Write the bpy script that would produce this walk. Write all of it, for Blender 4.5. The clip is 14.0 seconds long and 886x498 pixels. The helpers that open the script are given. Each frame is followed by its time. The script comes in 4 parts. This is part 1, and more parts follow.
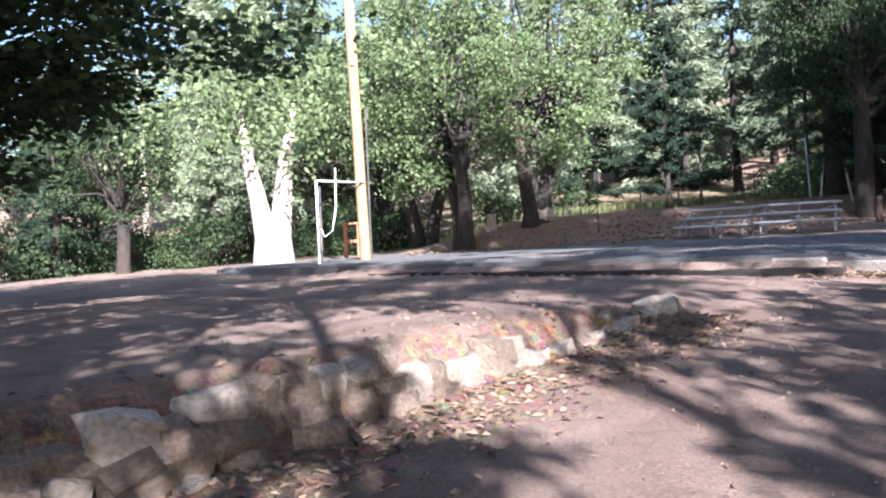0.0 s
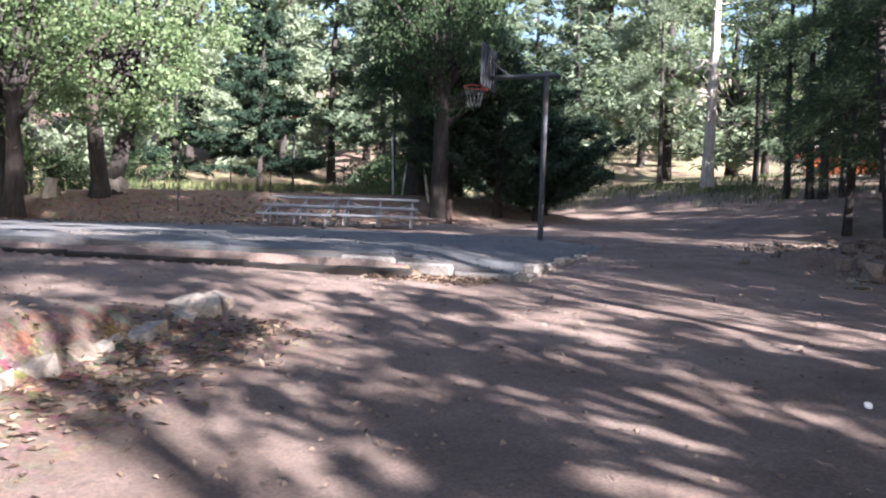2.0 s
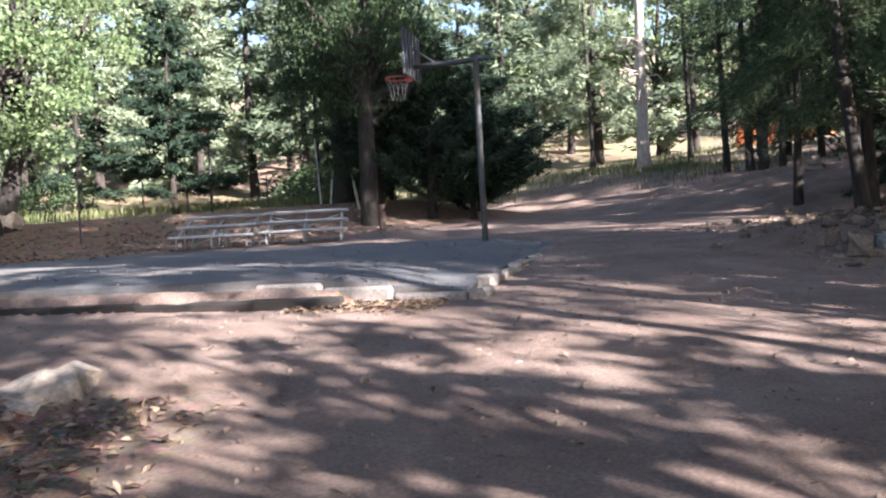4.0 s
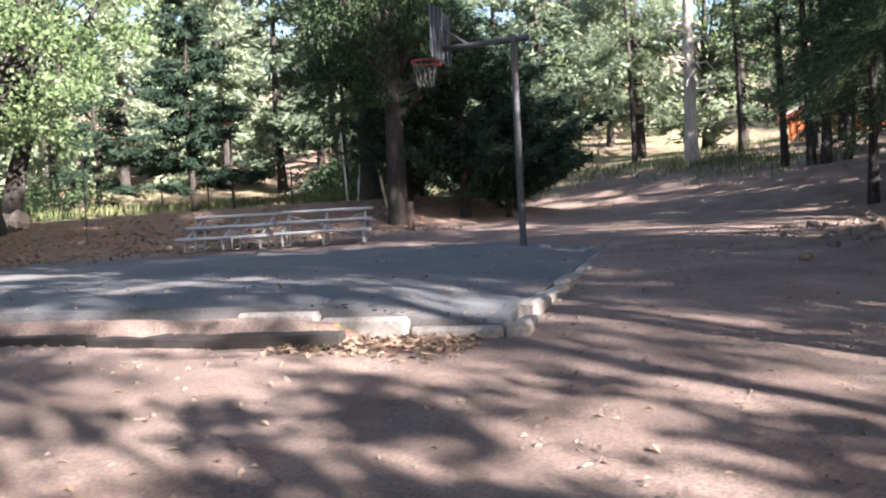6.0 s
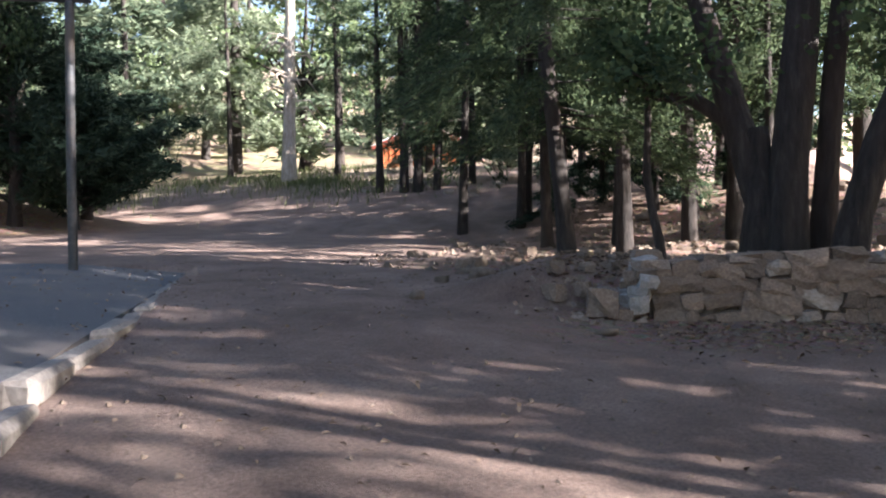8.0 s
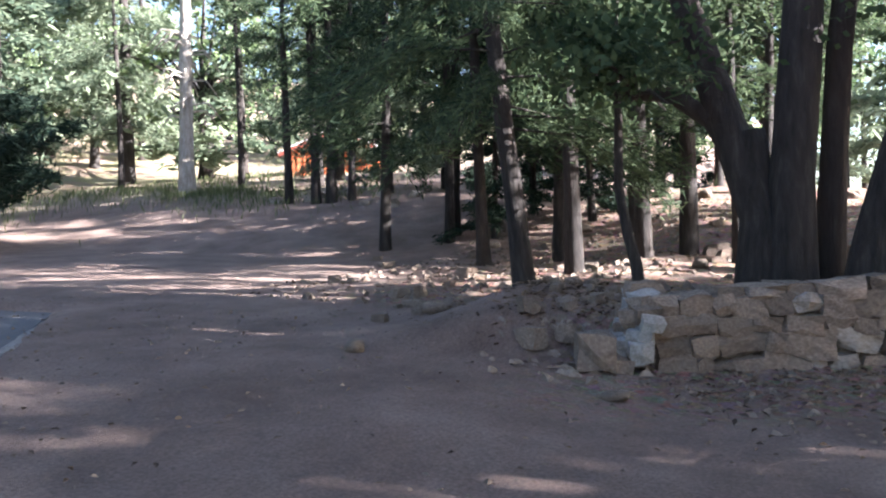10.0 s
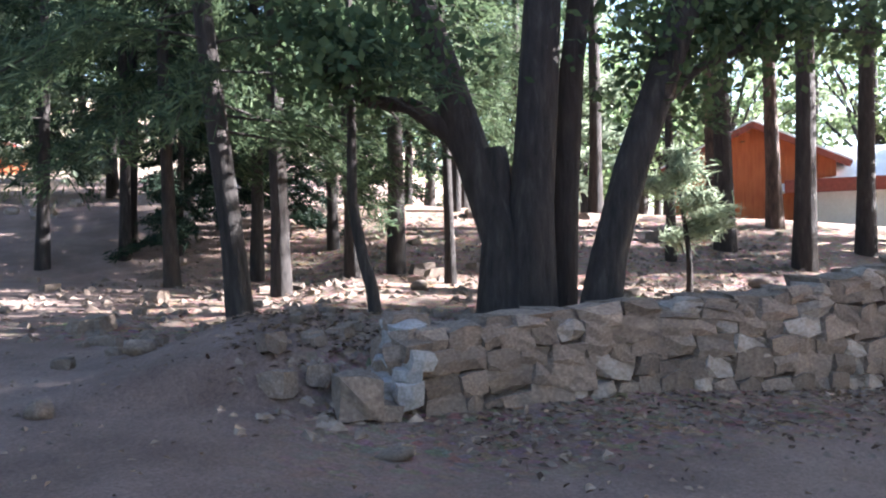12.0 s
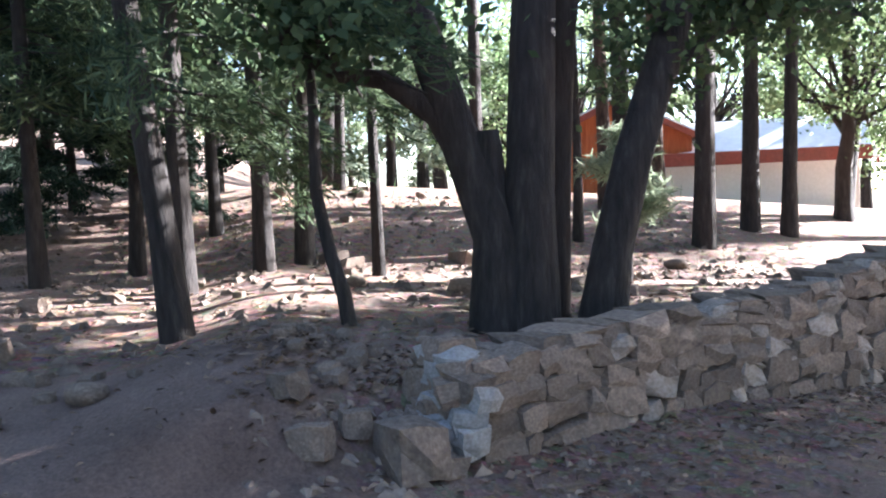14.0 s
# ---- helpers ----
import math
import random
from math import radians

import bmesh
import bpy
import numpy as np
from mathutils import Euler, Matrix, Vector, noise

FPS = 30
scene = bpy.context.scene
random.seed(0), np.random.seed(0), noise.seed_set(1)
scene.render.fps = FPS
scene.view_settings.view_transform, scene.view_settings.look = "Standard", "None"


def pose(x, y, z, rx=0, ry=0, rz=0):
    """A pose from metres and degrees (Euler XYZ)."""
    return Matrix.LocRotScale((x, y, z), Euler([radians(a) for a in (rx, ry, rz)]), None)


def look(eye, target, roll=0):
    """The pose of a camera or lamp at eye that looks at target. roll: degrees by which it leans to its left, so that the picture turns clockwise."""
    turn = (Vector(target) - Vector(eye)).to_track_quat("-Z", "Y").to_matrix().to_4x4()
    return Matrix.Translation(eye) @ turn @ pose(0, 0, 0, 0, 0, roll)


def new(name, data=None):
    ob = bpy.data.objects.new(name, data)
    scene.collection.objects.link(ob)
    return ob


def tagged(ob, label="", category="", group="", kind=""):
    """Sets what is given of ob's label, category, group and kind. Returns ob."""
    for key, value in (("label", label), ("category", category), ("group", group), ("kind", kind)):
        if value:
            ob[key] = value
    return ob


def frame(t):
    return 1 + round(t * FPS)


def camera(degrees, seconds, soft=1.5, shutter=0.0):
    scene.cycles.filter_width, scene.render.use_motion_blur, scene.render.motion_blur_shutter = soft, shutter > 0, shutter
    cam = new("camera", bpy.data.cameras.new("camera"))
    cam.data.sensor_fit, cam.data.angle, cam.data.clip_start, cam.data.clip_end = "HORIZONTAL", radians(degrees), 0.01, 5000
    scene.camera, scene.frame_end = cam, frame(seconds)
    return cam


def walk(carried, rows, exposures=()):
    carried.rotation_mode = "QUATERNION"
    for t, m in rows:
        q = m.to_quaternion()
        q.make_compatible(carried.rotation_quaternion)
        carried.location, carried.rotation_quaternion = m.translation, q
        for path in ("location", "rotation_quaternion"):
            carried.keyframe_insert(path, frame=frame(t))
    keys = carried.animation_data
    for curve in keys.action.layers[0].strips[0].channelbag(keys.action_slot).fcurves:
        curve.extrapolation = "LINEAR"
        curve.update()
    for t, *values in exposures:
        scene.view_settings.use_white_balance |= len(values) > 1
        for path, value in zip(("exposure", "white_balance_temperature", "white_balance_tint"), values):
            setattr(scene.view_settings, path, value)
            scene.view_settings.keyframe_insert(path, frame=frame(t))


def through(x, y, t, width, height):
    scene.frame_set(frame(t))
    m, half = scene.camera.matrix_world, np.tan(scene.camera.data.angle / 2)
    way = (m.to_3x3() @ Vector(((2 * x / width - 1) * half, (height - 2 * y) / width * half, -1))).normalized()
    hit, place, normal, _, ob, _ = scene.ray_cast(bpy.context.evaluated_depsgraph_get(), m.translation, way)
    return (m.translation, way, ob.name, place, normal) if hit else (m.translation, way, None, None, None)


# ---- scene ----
cam = camera(57.6, 14.0, soft=2.1)
EXPOSURE = 2.75
PATH = [
    (0, (0.106, 0.195, 1.542), (0.113, 2.195, 1.549), -2.4),
    (0.5, (0.271, 0.46, 1.557), (0.523, 2.443, 1.501), -1.4),
    (1, (0.438, 0.797, 1.578), (1.069, 2.695, 1.557), -0.2),
    (1.5, (0.666, 1.196, 1.547), (1.471, 3.026, 1.516), 1.4),
    (2, (0.896, 1.554, 1.584), (1.843, 3.315, 1.545), 2.2),
    (2.5, (1.117, 1.893, 1.613), (2.199, 3.575, 1.582), -0.2),
    (3, (1.358, 2.237, 1.624), (2.442, 3.915, 1.551), 0.8),
    (3.5, (1.534, 2.6, 1.63), (2.667, 4.245, 1.541), -0.9),
    (3.7, (1.597, 2.767, 1.654), (2.698, 4.437, 1.619), -2.6),
    (6, (2.695, 4.483, 1.87), (3.704, 6.209, 1.82), -3.0),
    (6.5, (3.004, 4.9, 1.879), (4.048, 6.606, 1.862), -3.1),
    (7, (3.495, 5.314, 1.875), (4.796, 6.833, 1.879), -2.4),
    (7.5, (3.885, 5.633, 1.896), (5.406, 6.931, 1.881), -0.5),
    (8, (4.345, 6.045, 1.93), (6.051, 7.088, 1.894), -0.4),
    (10.5, (5.877, 7.478, 2.151), (7.751, 8.177, 2.138), -2.0),
    (11, (5.943, 7.677, 2.135), (7.921, 7.97, 2.099), -1.0),
    (11.5, (6.323, 7.847, 2.161), (8.316, 8.01, 2.171), 0.9),
    (12, (6.636, 8.114, 2.206), (8.635, 8.158, 2.203), -0.9),
    (12.5, (6.878, 8.365, 2.26), (8.87, 8.216, 2.157), -2.0),
    (13, (7.237, 8.755, 2.375), (9.22, 8.541, 2.216), -3.5),
    (13.5, (7.502, 9.103, 2.424), (9.483, 8.838, 2.348), -2.6),
    (14, (7.749, 9.39, 2.47), (9.712, 9.013, 2.382), -1.7),
]
walk(cam, [(t, look(eye, target, roll)) for t, eye, target, roll in PATH], [(0, EXPOSURE - 0.2, 6000, 17), (1, EXPOSURE - 0.2, 6050, 17), (2, EXPOSURE + 0.08, 6150, 17), (3, EXPOSURE + 0.15, 6300, 16), (7.5, EXPOSURE + 0.25, 6550, 16), (10.5, EXPOSURE + 0.85, 6050, 16), (11.5, EXPOSURE + 1.0, 6000, 16), (14, EXPOSURE + 0.95, 5900, 15)])

# ---- world and sun ----
SUN_EL, SUN_AZ = 27.0, -78.0          # degrees; azimuth counted from +x towards +y
sun_dir = Vector((math.cos(radians(SUN_AZ)) * math.cos(radians(SUN_EL)), math.sin(radians(SUN_AZ)) * math.cos(radians(SUN_EL)), math.sin(radians(SUN_EL))))
world = bpy.data.worlds.new("sky")
scene.world = world
world.use_nodes = True
wn = world.node_tree.nodes
sky = wn.new("ShaderNodeTexSky")
sky.sky_type, sky.sun_disc = "NISHITA", False
sky.sun_elevation, sky.sun_rotation = radians(SUN_EL), math.atan2(sun_dir.x, sun_dir.y)
world.node_tree.links.new(sky.outputs[0], wn["Background"].inputs[0])
wn["Background"].inputs[1].default_value = 0.05
sun = new("sun", bpy.data.lights.new("sun", "SUN"))
sun.data.energy, sun.data.angle, sun.data.color = 5.0, radians(0.53), (1.0, 0.97, 0.93)
sun.matrix_world = look(sun_dir * 60, (0, 0, 0))


# ---- materials ----
def material(name, rough=0.85, metal=0.0):
    m = bpy.data.materials.new(name)
    m.use_nodes = True
    b = m.node_tree.nodes["Principled BSDF"]
    b.inputs["Roughness"].default_value, b.inputs["Metallic"].default_value = rough, metal
    return m, m.node_tree.nodes, m.node_tree.links, b


def coords(n, l, kind="Object", scale=(1, 1, 1)):
    tc, mp = n.new("ShaderNodeTexCoord"), n.new("ShaderNodeMapping")
    mp.inputs["Scale"].default_value = scale
    l.new(tc.outputs[kind], mp.inputs["Vector"])
    return mp.outputs[0]


def noise_tex(n, l, vec, scale, detail=6, rough=0.6):
    t = n.new("ShaderNodeTexNoise")
    t.inputs["Scale"].default_value, t.inputs["Detail"].default_value, t.inputs["Roughness"].default_value = scale, detail, rough
    l.new(vec, t.inputs["Vector"])
    return t.outputs["Fac"]


def ramp(n, l, fac, stops):
    r = n.new("ShaderNodeValToRGB")
    e = r.color_ramp.elements
    while len(e) < len(stops):
        e.new(0.5)
    for k, (p, c) in zip(e, stops):
        k.position, k.color = p, (*c, 1)
    l.new(fac, r.inputs[0])
    return r.outputs[0]


def mix(n, l, fac, a, b, kind="MIX"):
    m = n.new("ShaderNodeMix")
    m.data_type, m.blend_type = "RGBA", kind
    for s, v in ((m.inputs[0], fac), (m.inputs[6], a), (m.inputs[7], b)):
        if isinstance(v, (int, float)):
            s.default_value = v
        elif isinstance(v, tuple):
            s.default_value = (*v, 1)
        else:
            l.new(v, s)
    return m.outputs[2]


def bump(n, l, b, height, strength, distance):
    k = n.new("ShaderNodeBump")
    k.inputs["Strength"].default_value, k.inputs["Distance"].default_value = strength, distance
    l.new(height, k.inputs["Height"])
    l.new(k.outputs[0], b.inputs["Normal"])


def rough_surface(name, stops, scale, fine, rough=0.85, metal=0.0, relief=0.4, dist=0.02, stain=(0.1, 0.08, 0.06), stain_amount=0.35, stretch=(1, 1, 1), vary=0.0):
    """A mottled surface: a colour ramp over noise, stains at a larger scale and fine relief."""
    m, n, l, b = material(name, rough, metal)
    v = coords(n, l, "Object", stretch)
    col = ramp(n, l, noise_tex(n, l, v, fine), stops)
    big = ramp(n, l, noise_tex(n, l, v, scale, 4), [(0.45, (0, 0, 0)), (0.7, (1, 1, 1))])
    f = n.new("ShaderNodeMath")
    f.operation = "MULTIPLY"
    f.inputs[1].default_value = stain_amount
    l.new(big, f.inputs[0])
    col = mix(n, l, f.outputs[0], col, stain)
    if vary:
        oi, hs = n.new("ShaderNodeObjectInfo"), n.new("ShaderNodeHueSaturation")
        mr = n.new("ShaderNodeMapRange")
        mr.inputs["To Min"].default_value, mr.inputs["To Max"].default_value = 1 - vary, 1 + vary
        l.new(oi.outputs["Random"], mr.inputs[0])
        l.new(mr.outputs[0], hs.inputs["Value"])
        l.new(col, hs.inputs["Color"])
        col = hs.outputs[0]
    l.new(col, b.inputs["Base Color"])
    bump(n, l, b, noise_tex(n, l, v, fine * 1.7, 8, 0.7), relief, dist)
    return m


def leaf_material(name, dark, light, through=0.35):
    m, n, l, b = material(name, 0.7)
    b.inputs["Specular IOR Level"].default_value = 0.15
    g, oi, ad = n.new("ShaderNodeNewGeometry"), n.new("ShaderNodeObjectInfo"), n.new("ShaderNodeMath")
    ad.operation = "MULTIPLY_ADD"
    l.new(oi.outputs["Random"], ad.inputs[0])
    ad.inputs[1].default_value, ad.inputs[2].default_value = 0.35, -0.17
    a2 = n.new("ShaderNodeMath")
    l.new(g.outputs["Random Per Island"], a2.inputs[0])
    l.new(ad.outputs[0], a2.inputs[1])
    col = ramp(n, l, a2.outputs[0], [(0.05, dark), (0.95, light)])
    l.new(col, b.inputs["Base Color"])
    tr, mx = n.new("ShaderNodeBsdfTranslucent"), n.new("ShaderNodeMixShader")
    l.new(col, tr.inputs["Color"])
    mx.inputs[0].default_value = through
    l.new(b.outputs[0], mx.inputs[1])
    l.new(tr.outputs[0], mx.inputs[2])
    l.new(mx.outputs[0], n["Material Output"].inputs["Surface"])
    return m


def ground_material():
    m, n, l, b = material("dirt", 0.95)
    v = coords(n, l, "Object")
    soil = ramp(n, l, noise_tex(n, l, v, 1.1, 8, 0.65), [(0.3, (0.17, 0.113, 0.09)), (0.5, (0.256, 0.179, 0.148)), (0.72, (0.358, 0.264, 0.222))])
    grit = ramp(n, l, noise_tex(n, l, v, 45, 6, 0.7), [(0.35, (0.62, 0.6, 0.58)), (0.65, (1.12, 1.1, 1.08))])
    soil = mix(n, l, 1.0, soil, grit, "MULTIPLY")
    vo = n.new("ShaderNodeTexVoronoi")
    vo.inputs["Scale"].default_value = 13
    l.new(v, vo.inputs["Vector"])
    leaf = mix(n, l, 0.6, ramp(n, l, noise_tex(n, l, v, 30, 4), [(0.35, (0.09, 0.05, 0.032)), (0.55, (0.25, 0.15, 0.095)), (0.72, (0.42, 0.3, 0.22))]), vo.outputs["Color"], "SOFT_LIGHT")
    at = n.new("ShaderNodeAttribute")
    at.attribute_name = "litter"
    lf = n.new("ShaderNodeMath")
    lf.operation = "MULTIPLY"
    l.new(at.outputs["Fac"], lf.inputs[0])
    l.new(ramp(n, l, noise_tex(n, l, v, 2.6, 8, 0.75), [(0.36, (0, 0, 0)), (0.56, (1, 1, 1))]), lf.inputs[1])
    col = mix(n, l, lf.outputs[0], soil, leaf)
    gr = n.new("ShaderNodeAttribute")
    gr.attribute_name = "green"
    gf = n.new("ShaderNodeMath")
    gf.operation = "MULTIPLY"
    l.new(gr.outputs["Fac"], gf.inputs[0])
    l.new(ramp(n, l, noise_tex(n, l, v, 0.5, 6, 0.7), [(0.4, (0, 0, 0)), (0.6, (1, 1, 1))]), gf.inputs[1])
    col = mix(n, l, gf.outputs[0], col, ramp(n, l, noise_tex(n, l, v, 9, 5), [(0.35, (0.09, 0.115, 0.04)), (0.7, (0.27, 0.25, 0.12))]))
    l.new(col, b.inputs["Base Color"])
    bump(n, l, b, noise_tex(n, l, v, 14, 10, 0.8), 1.0, 0.06)
    return m


DIRT = ground_material()
ASPHALT = rough_surface("asphalt", [(0.35, (0.056, 0.058, 0.063)), (0.65, (0.118, 0.118, 0.122))], 0.7, 60, 0.9, relief=0.5, dist=0.01, stain=(0.22, 0.17, 0.135), stain_amount=0.45)
CONCRETE = rough_surface("concrete", [(0.3, (0.15, 0.13, 0.115)), (0.7, (0.28, 0.25, 0.225))], 2.2, 25, 0.9, stain=(0.2, 0.14, 0.1), stain_amount=0.5, vary=0.12)
STONE = rough_surface("field_stone", [(0.3, (0.12, 0.086, 0.066)), (0.55, (0.225, 0.168, 0.126)), (0.75, (0.33, 0.265, 0.21))], 1.6, 9, 0.9, relief=0.7, dist=0.04, stain=(0.16, 0.13, 0.11), stain_amount=0.5, vary=0.3)
STONE_PALE = rough_surface("pale_stone", [(0.3, (0.21, 0.17, 0.137)), (0.5, (0.33, 0.278, 0.235)), (0.72, (0.44, 0.385, 0.335))], 1.6, 9, 0.9, relief=0.7, dist=0.04, stain=(0.24, 0.17, 0.12), stain_amount=0.5, vary=0.25)
STONE_BLUE = rough_surface("limewashed_stone", [(0.3, (0.22, 0.205, 0.19)), (0.7, (0.4, 0.385, 0.37))], 1.6, 9, 0.85, relief=0.7, dist=0.03, stain=(0.16, 0.15, 0.14), stain_amount=0.4, vary=0.15)
MORTAR = rough_surface("mortar", [(0.3, (0.1, 0.085, 0.07)), (0.7, (0.2, 0.17, 0.14))], 2, 30, 0.95)
# brown bark taken darker, so that shade on the trunks is in the colour
BARK = rough_surface("shade_darkened_bark", [(0.32, (0.012, 0.01, 0.009)), (0.55, (0.034, 0.027, 0.024)), (0.75, (0.07, 0.06, 0.053))], 1.0, 14, 0.95, relief=1.0, dist=0.06, stain=(0.07, 0.045, 0.032), stain_amount=0.5, stretch=(1, 1, 0.22))
BARK_RED = rough_surface("pine_bark", [(0.32, (0.035, 0.022, 0.017)), (0.55, (0.1, 0.062, 0.047)), (0.75, (0.18, 0.125, 0.1))], 1.0, 11, 0.95, relief=1.0, dist=0.06, stain=(0.07, 0.05, 0.04), stain_amount=0.5, stretch=(1, 1, 0.3))
# pale dead wood, and sun glare painted onto the two lit trees
BARK_PALE = rough_surface("pale_and_sunlit_bark", [(0.32, (0.3, 0.25, 0.2)), (0.6, (0.52, 0.46, 0.4)), (0.8, (0.66, 0.6, 0.53))], 1.2, 12, 0.9, relief=0.8, dist=0.04, stain=(0.25, 0.2, 0.16), stain_amount=0.4, stretch=(1, 1, 0.3))
WOOD_POLE = rough_surface("weathered_pole_wood", [(0.3, (0.2, 0.13, 0.065)), (0.7, (0.32, 0.22, 0.12))], 0.8, 18, 0.85, relief=0.5, dist=0.01, stain=(0.25, 0.15, 0.08), stretch=(1, 1, 0.08))
WOOD_NEAR_BLACK = rough_surface("near_black_timber", [(0.3, (0.008, 0.006, 0.005)), (0.7, (0.024, 0.018, 0.015))], 0.8, 14, 0.9, stain=(0.04, 0.03, 0.024), relief=0.6, dist=0.015, stretch=(0.2, 1, 1))
WOOD_RED = rough_surface("red_brown_wood", [(0.3, (0.24, 0.09, 0.05)), (0.7, (0.38, 0.16, 0.09))], 1.5, 14, 0.75, relief=0.3, dist=0.01)
CABIN = rough_surface("orange_stained_boards", [(0.3, (0.36, 0.085, 0.028)), (0.7, (0.52, 0.15, 0.05))], 0.6, 9, 0.75, relief=0.2, dist=0.01, stain=(0.25, 0.06, 0.03), stretch=(1, 1, 0.15))
CABIN_DARK = rough_surface("dark_red_trim", [(0.3, (0.2, 0.04, 0.025)), (0.7, (0.3, 0.07, 0.045))], 0.6, 9, 0.7, relief=0.2, dist=0.01)
# pale wall; the white also stands for sun glare on it
PLASTER = rough_surface("sun_glare_white_wall", [(0.3, (0.72, 0.7, 0.66)), (0.7, (0.82, 0.8, 0.77))], 0.5, 12, 0.8, relief=0.1, dist=0.01, stain=(0.55, 0.5, 0.45), stain_amount=0.3)
# metal roof, with its sun glare put into a near-white colour
ROOF = rough_surface("sun_glare_metal_roof", [(0.3, (0.7, 0.69, 0.67)), (0.7, (0.82, 0.81, 0.79))], 0.5, 6, 0.85, relief=0.1, dist=0.01, stain=(0.5, 0.48, 0.45), stain_amount=0.25)
# galvanised steel, darkened to hold the shade on the hoop
STEEL = rough_surface("shade_darkened_steel", [(0.3, (0.03, 0.034, 0.039)), (0.7, (0.065, 0.07, 0.077))], 1.2, 16, 0.6, 0.2, relief=0.1, dist=0.004, stain=(0.18, 0.12, 0.08), stain_amount=0.5)
ALUMINIUM = rough_surface("weathered_aluminium", [(0.3, (0.3, 0.3, 0.31)), (0.7, (0.45, 0.45, 0.46))], 1.2, 16, 0.55, 0.3, relief=0.1, dist=0.004, stain=(0.3, 0.26, 0.22))
# backboard tone, lowered with the pole's to stand for shade
BOARD = rough_surface("shade_darkened_board", [(0.3, (0.04, 0.045, 0.06)), (0.7, (0.1, 0.11, 0.135))], 3, 12, 0.55, 0.3, relief=0.1, dist=0.004)
RED = rough_surface("red_paint", [(0.3, (0.4, 0.035, 0.02)), (0.7, (0.55, 0.06, 0.03))], 3, 20, 0.5, relief=0.1, dist=0.004)
WHITE = rough_surface("white_paint", [(0.3, (0.68, 0.68, 0.68)), (0.7, (0.8, 0.8, 0.8))], 2, 20, 0.6, relief=0.1, dist=0.004)
NET = rough_surface("white_cord", [(0.3, (0.16, 0.16, 0.15)), (0.7, (0.25, 0.25, 0.24))], 3, 30, 0.9)
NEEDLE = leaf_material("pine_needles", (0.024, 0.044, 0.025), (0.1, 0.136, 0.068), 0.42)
# lighter copy of pine_needles, with sunlight painted into the colour
NEEDLE_SUN_PAINTED = leaf_material("sun_painted_pine_needles", (0.06, 0.09, 0.058), (0.18, 0.215, 0.14), 0.45)
# dark green pushed near black: shade on cedars and firs is painted in
NEEDLE_DARK = leaf_material("shade_darkened_cedar_foliage", (0.012, 0.026, 0.018), (0.038, 0.06, 0.037), 0.2)
# a sapling's own pale tufts, and sun and haze painted onto firs
NEEDLE_PALE = leaf_material("pale_and_sunlit_needles", (0.15, 0.185, 0.12), (0.31, 0.36, 0.245), 0.45)
LEAF = leaf_material("oak_leaves", (0.03, 0.056, 0.028), (0.095, 0.135, 0.065), 0.5)
# bright green, raised further to hold sunlight and haze on the leaves
LEAF_BRIGHT = leaf_material("bright_maple_leaves", (0.075, 0.122, 0.05), (0.23, 0.29, 0.15), 0.52)
DEAD_LEAF = leaf_material("dead_leaves", (0.06, 0.038, 0.026), (0.3, 0.215, 0.155), 0.15)
GRASS = leaf_material("dry_grass", (0.06, 0.08, 0.03), (0.18, 0.19, 0.095), 0.3)


# ---- building helpers ----
def mesh(name, verts, faces, mat, smooth=False):
    me = bpy.data.meshes.new(name)
    me.from_pydata(verts if isinstance(verts, list) else verts.tolist(), [], faces if isinstance(faces, list) else faces.tolist())
    me.materials.append(mat)
    if smooth:
        me.shade_smooth()
    return me


def bm_mesh(name, bm, mat, smooth=False):
    me = bpy.data.meshes.new(name)
    bm.to_mesh(me)
    bm.free()
    me.materials.append(mat)
    if smooth:
        me.shade_smooth()
    return me


def put(name, me, parent=None, m=None, label=""):
    """Links a mesh as one object, under its thing where one is given."""
    ob = new(name, me)
    if m is not None:
        ob.matrix_basis = m
    if parent is not None:
        ob.parent = parent
    if label:
        ob["label"] = label
    return ob


def thing(name, m, label, category, group="", kind=""):
    ob = new(name)
    ob.empty_display_size = 0.2
    ob.matrix_basis = m
    return tagged(ob, label, category, group, kind)


def box(sx, sy, sz, bevel=0.01, at=(0, 0, 0), bm=None):
    """A bevelled box whose middle is at the given place."""
    own = bmesh.new()
    bmesh.ops.create_cube(own, size=1)
    bmesh.ops.scale(own, vec=(sx, sy, sz), verts=own.verts)
    if bevel:
        bmesh.ops.bevel(own, geom=own.edges[:], offset=min(bevel, 0.3 * min(sx, sy, sz)), segments=1, affect="EDGES", profile=0.7)
    bmesh.ops.translate(own, vec=at, verts=own.verts)
    if bm is None:
        return own
    tmp = bpy.data.meshes.new("tmp")
    own.to_mesh(tmp)
    own.free()
    bm.from_mesh(tmp)
    bpy.data.meshes.remove(tmp)
    return bm


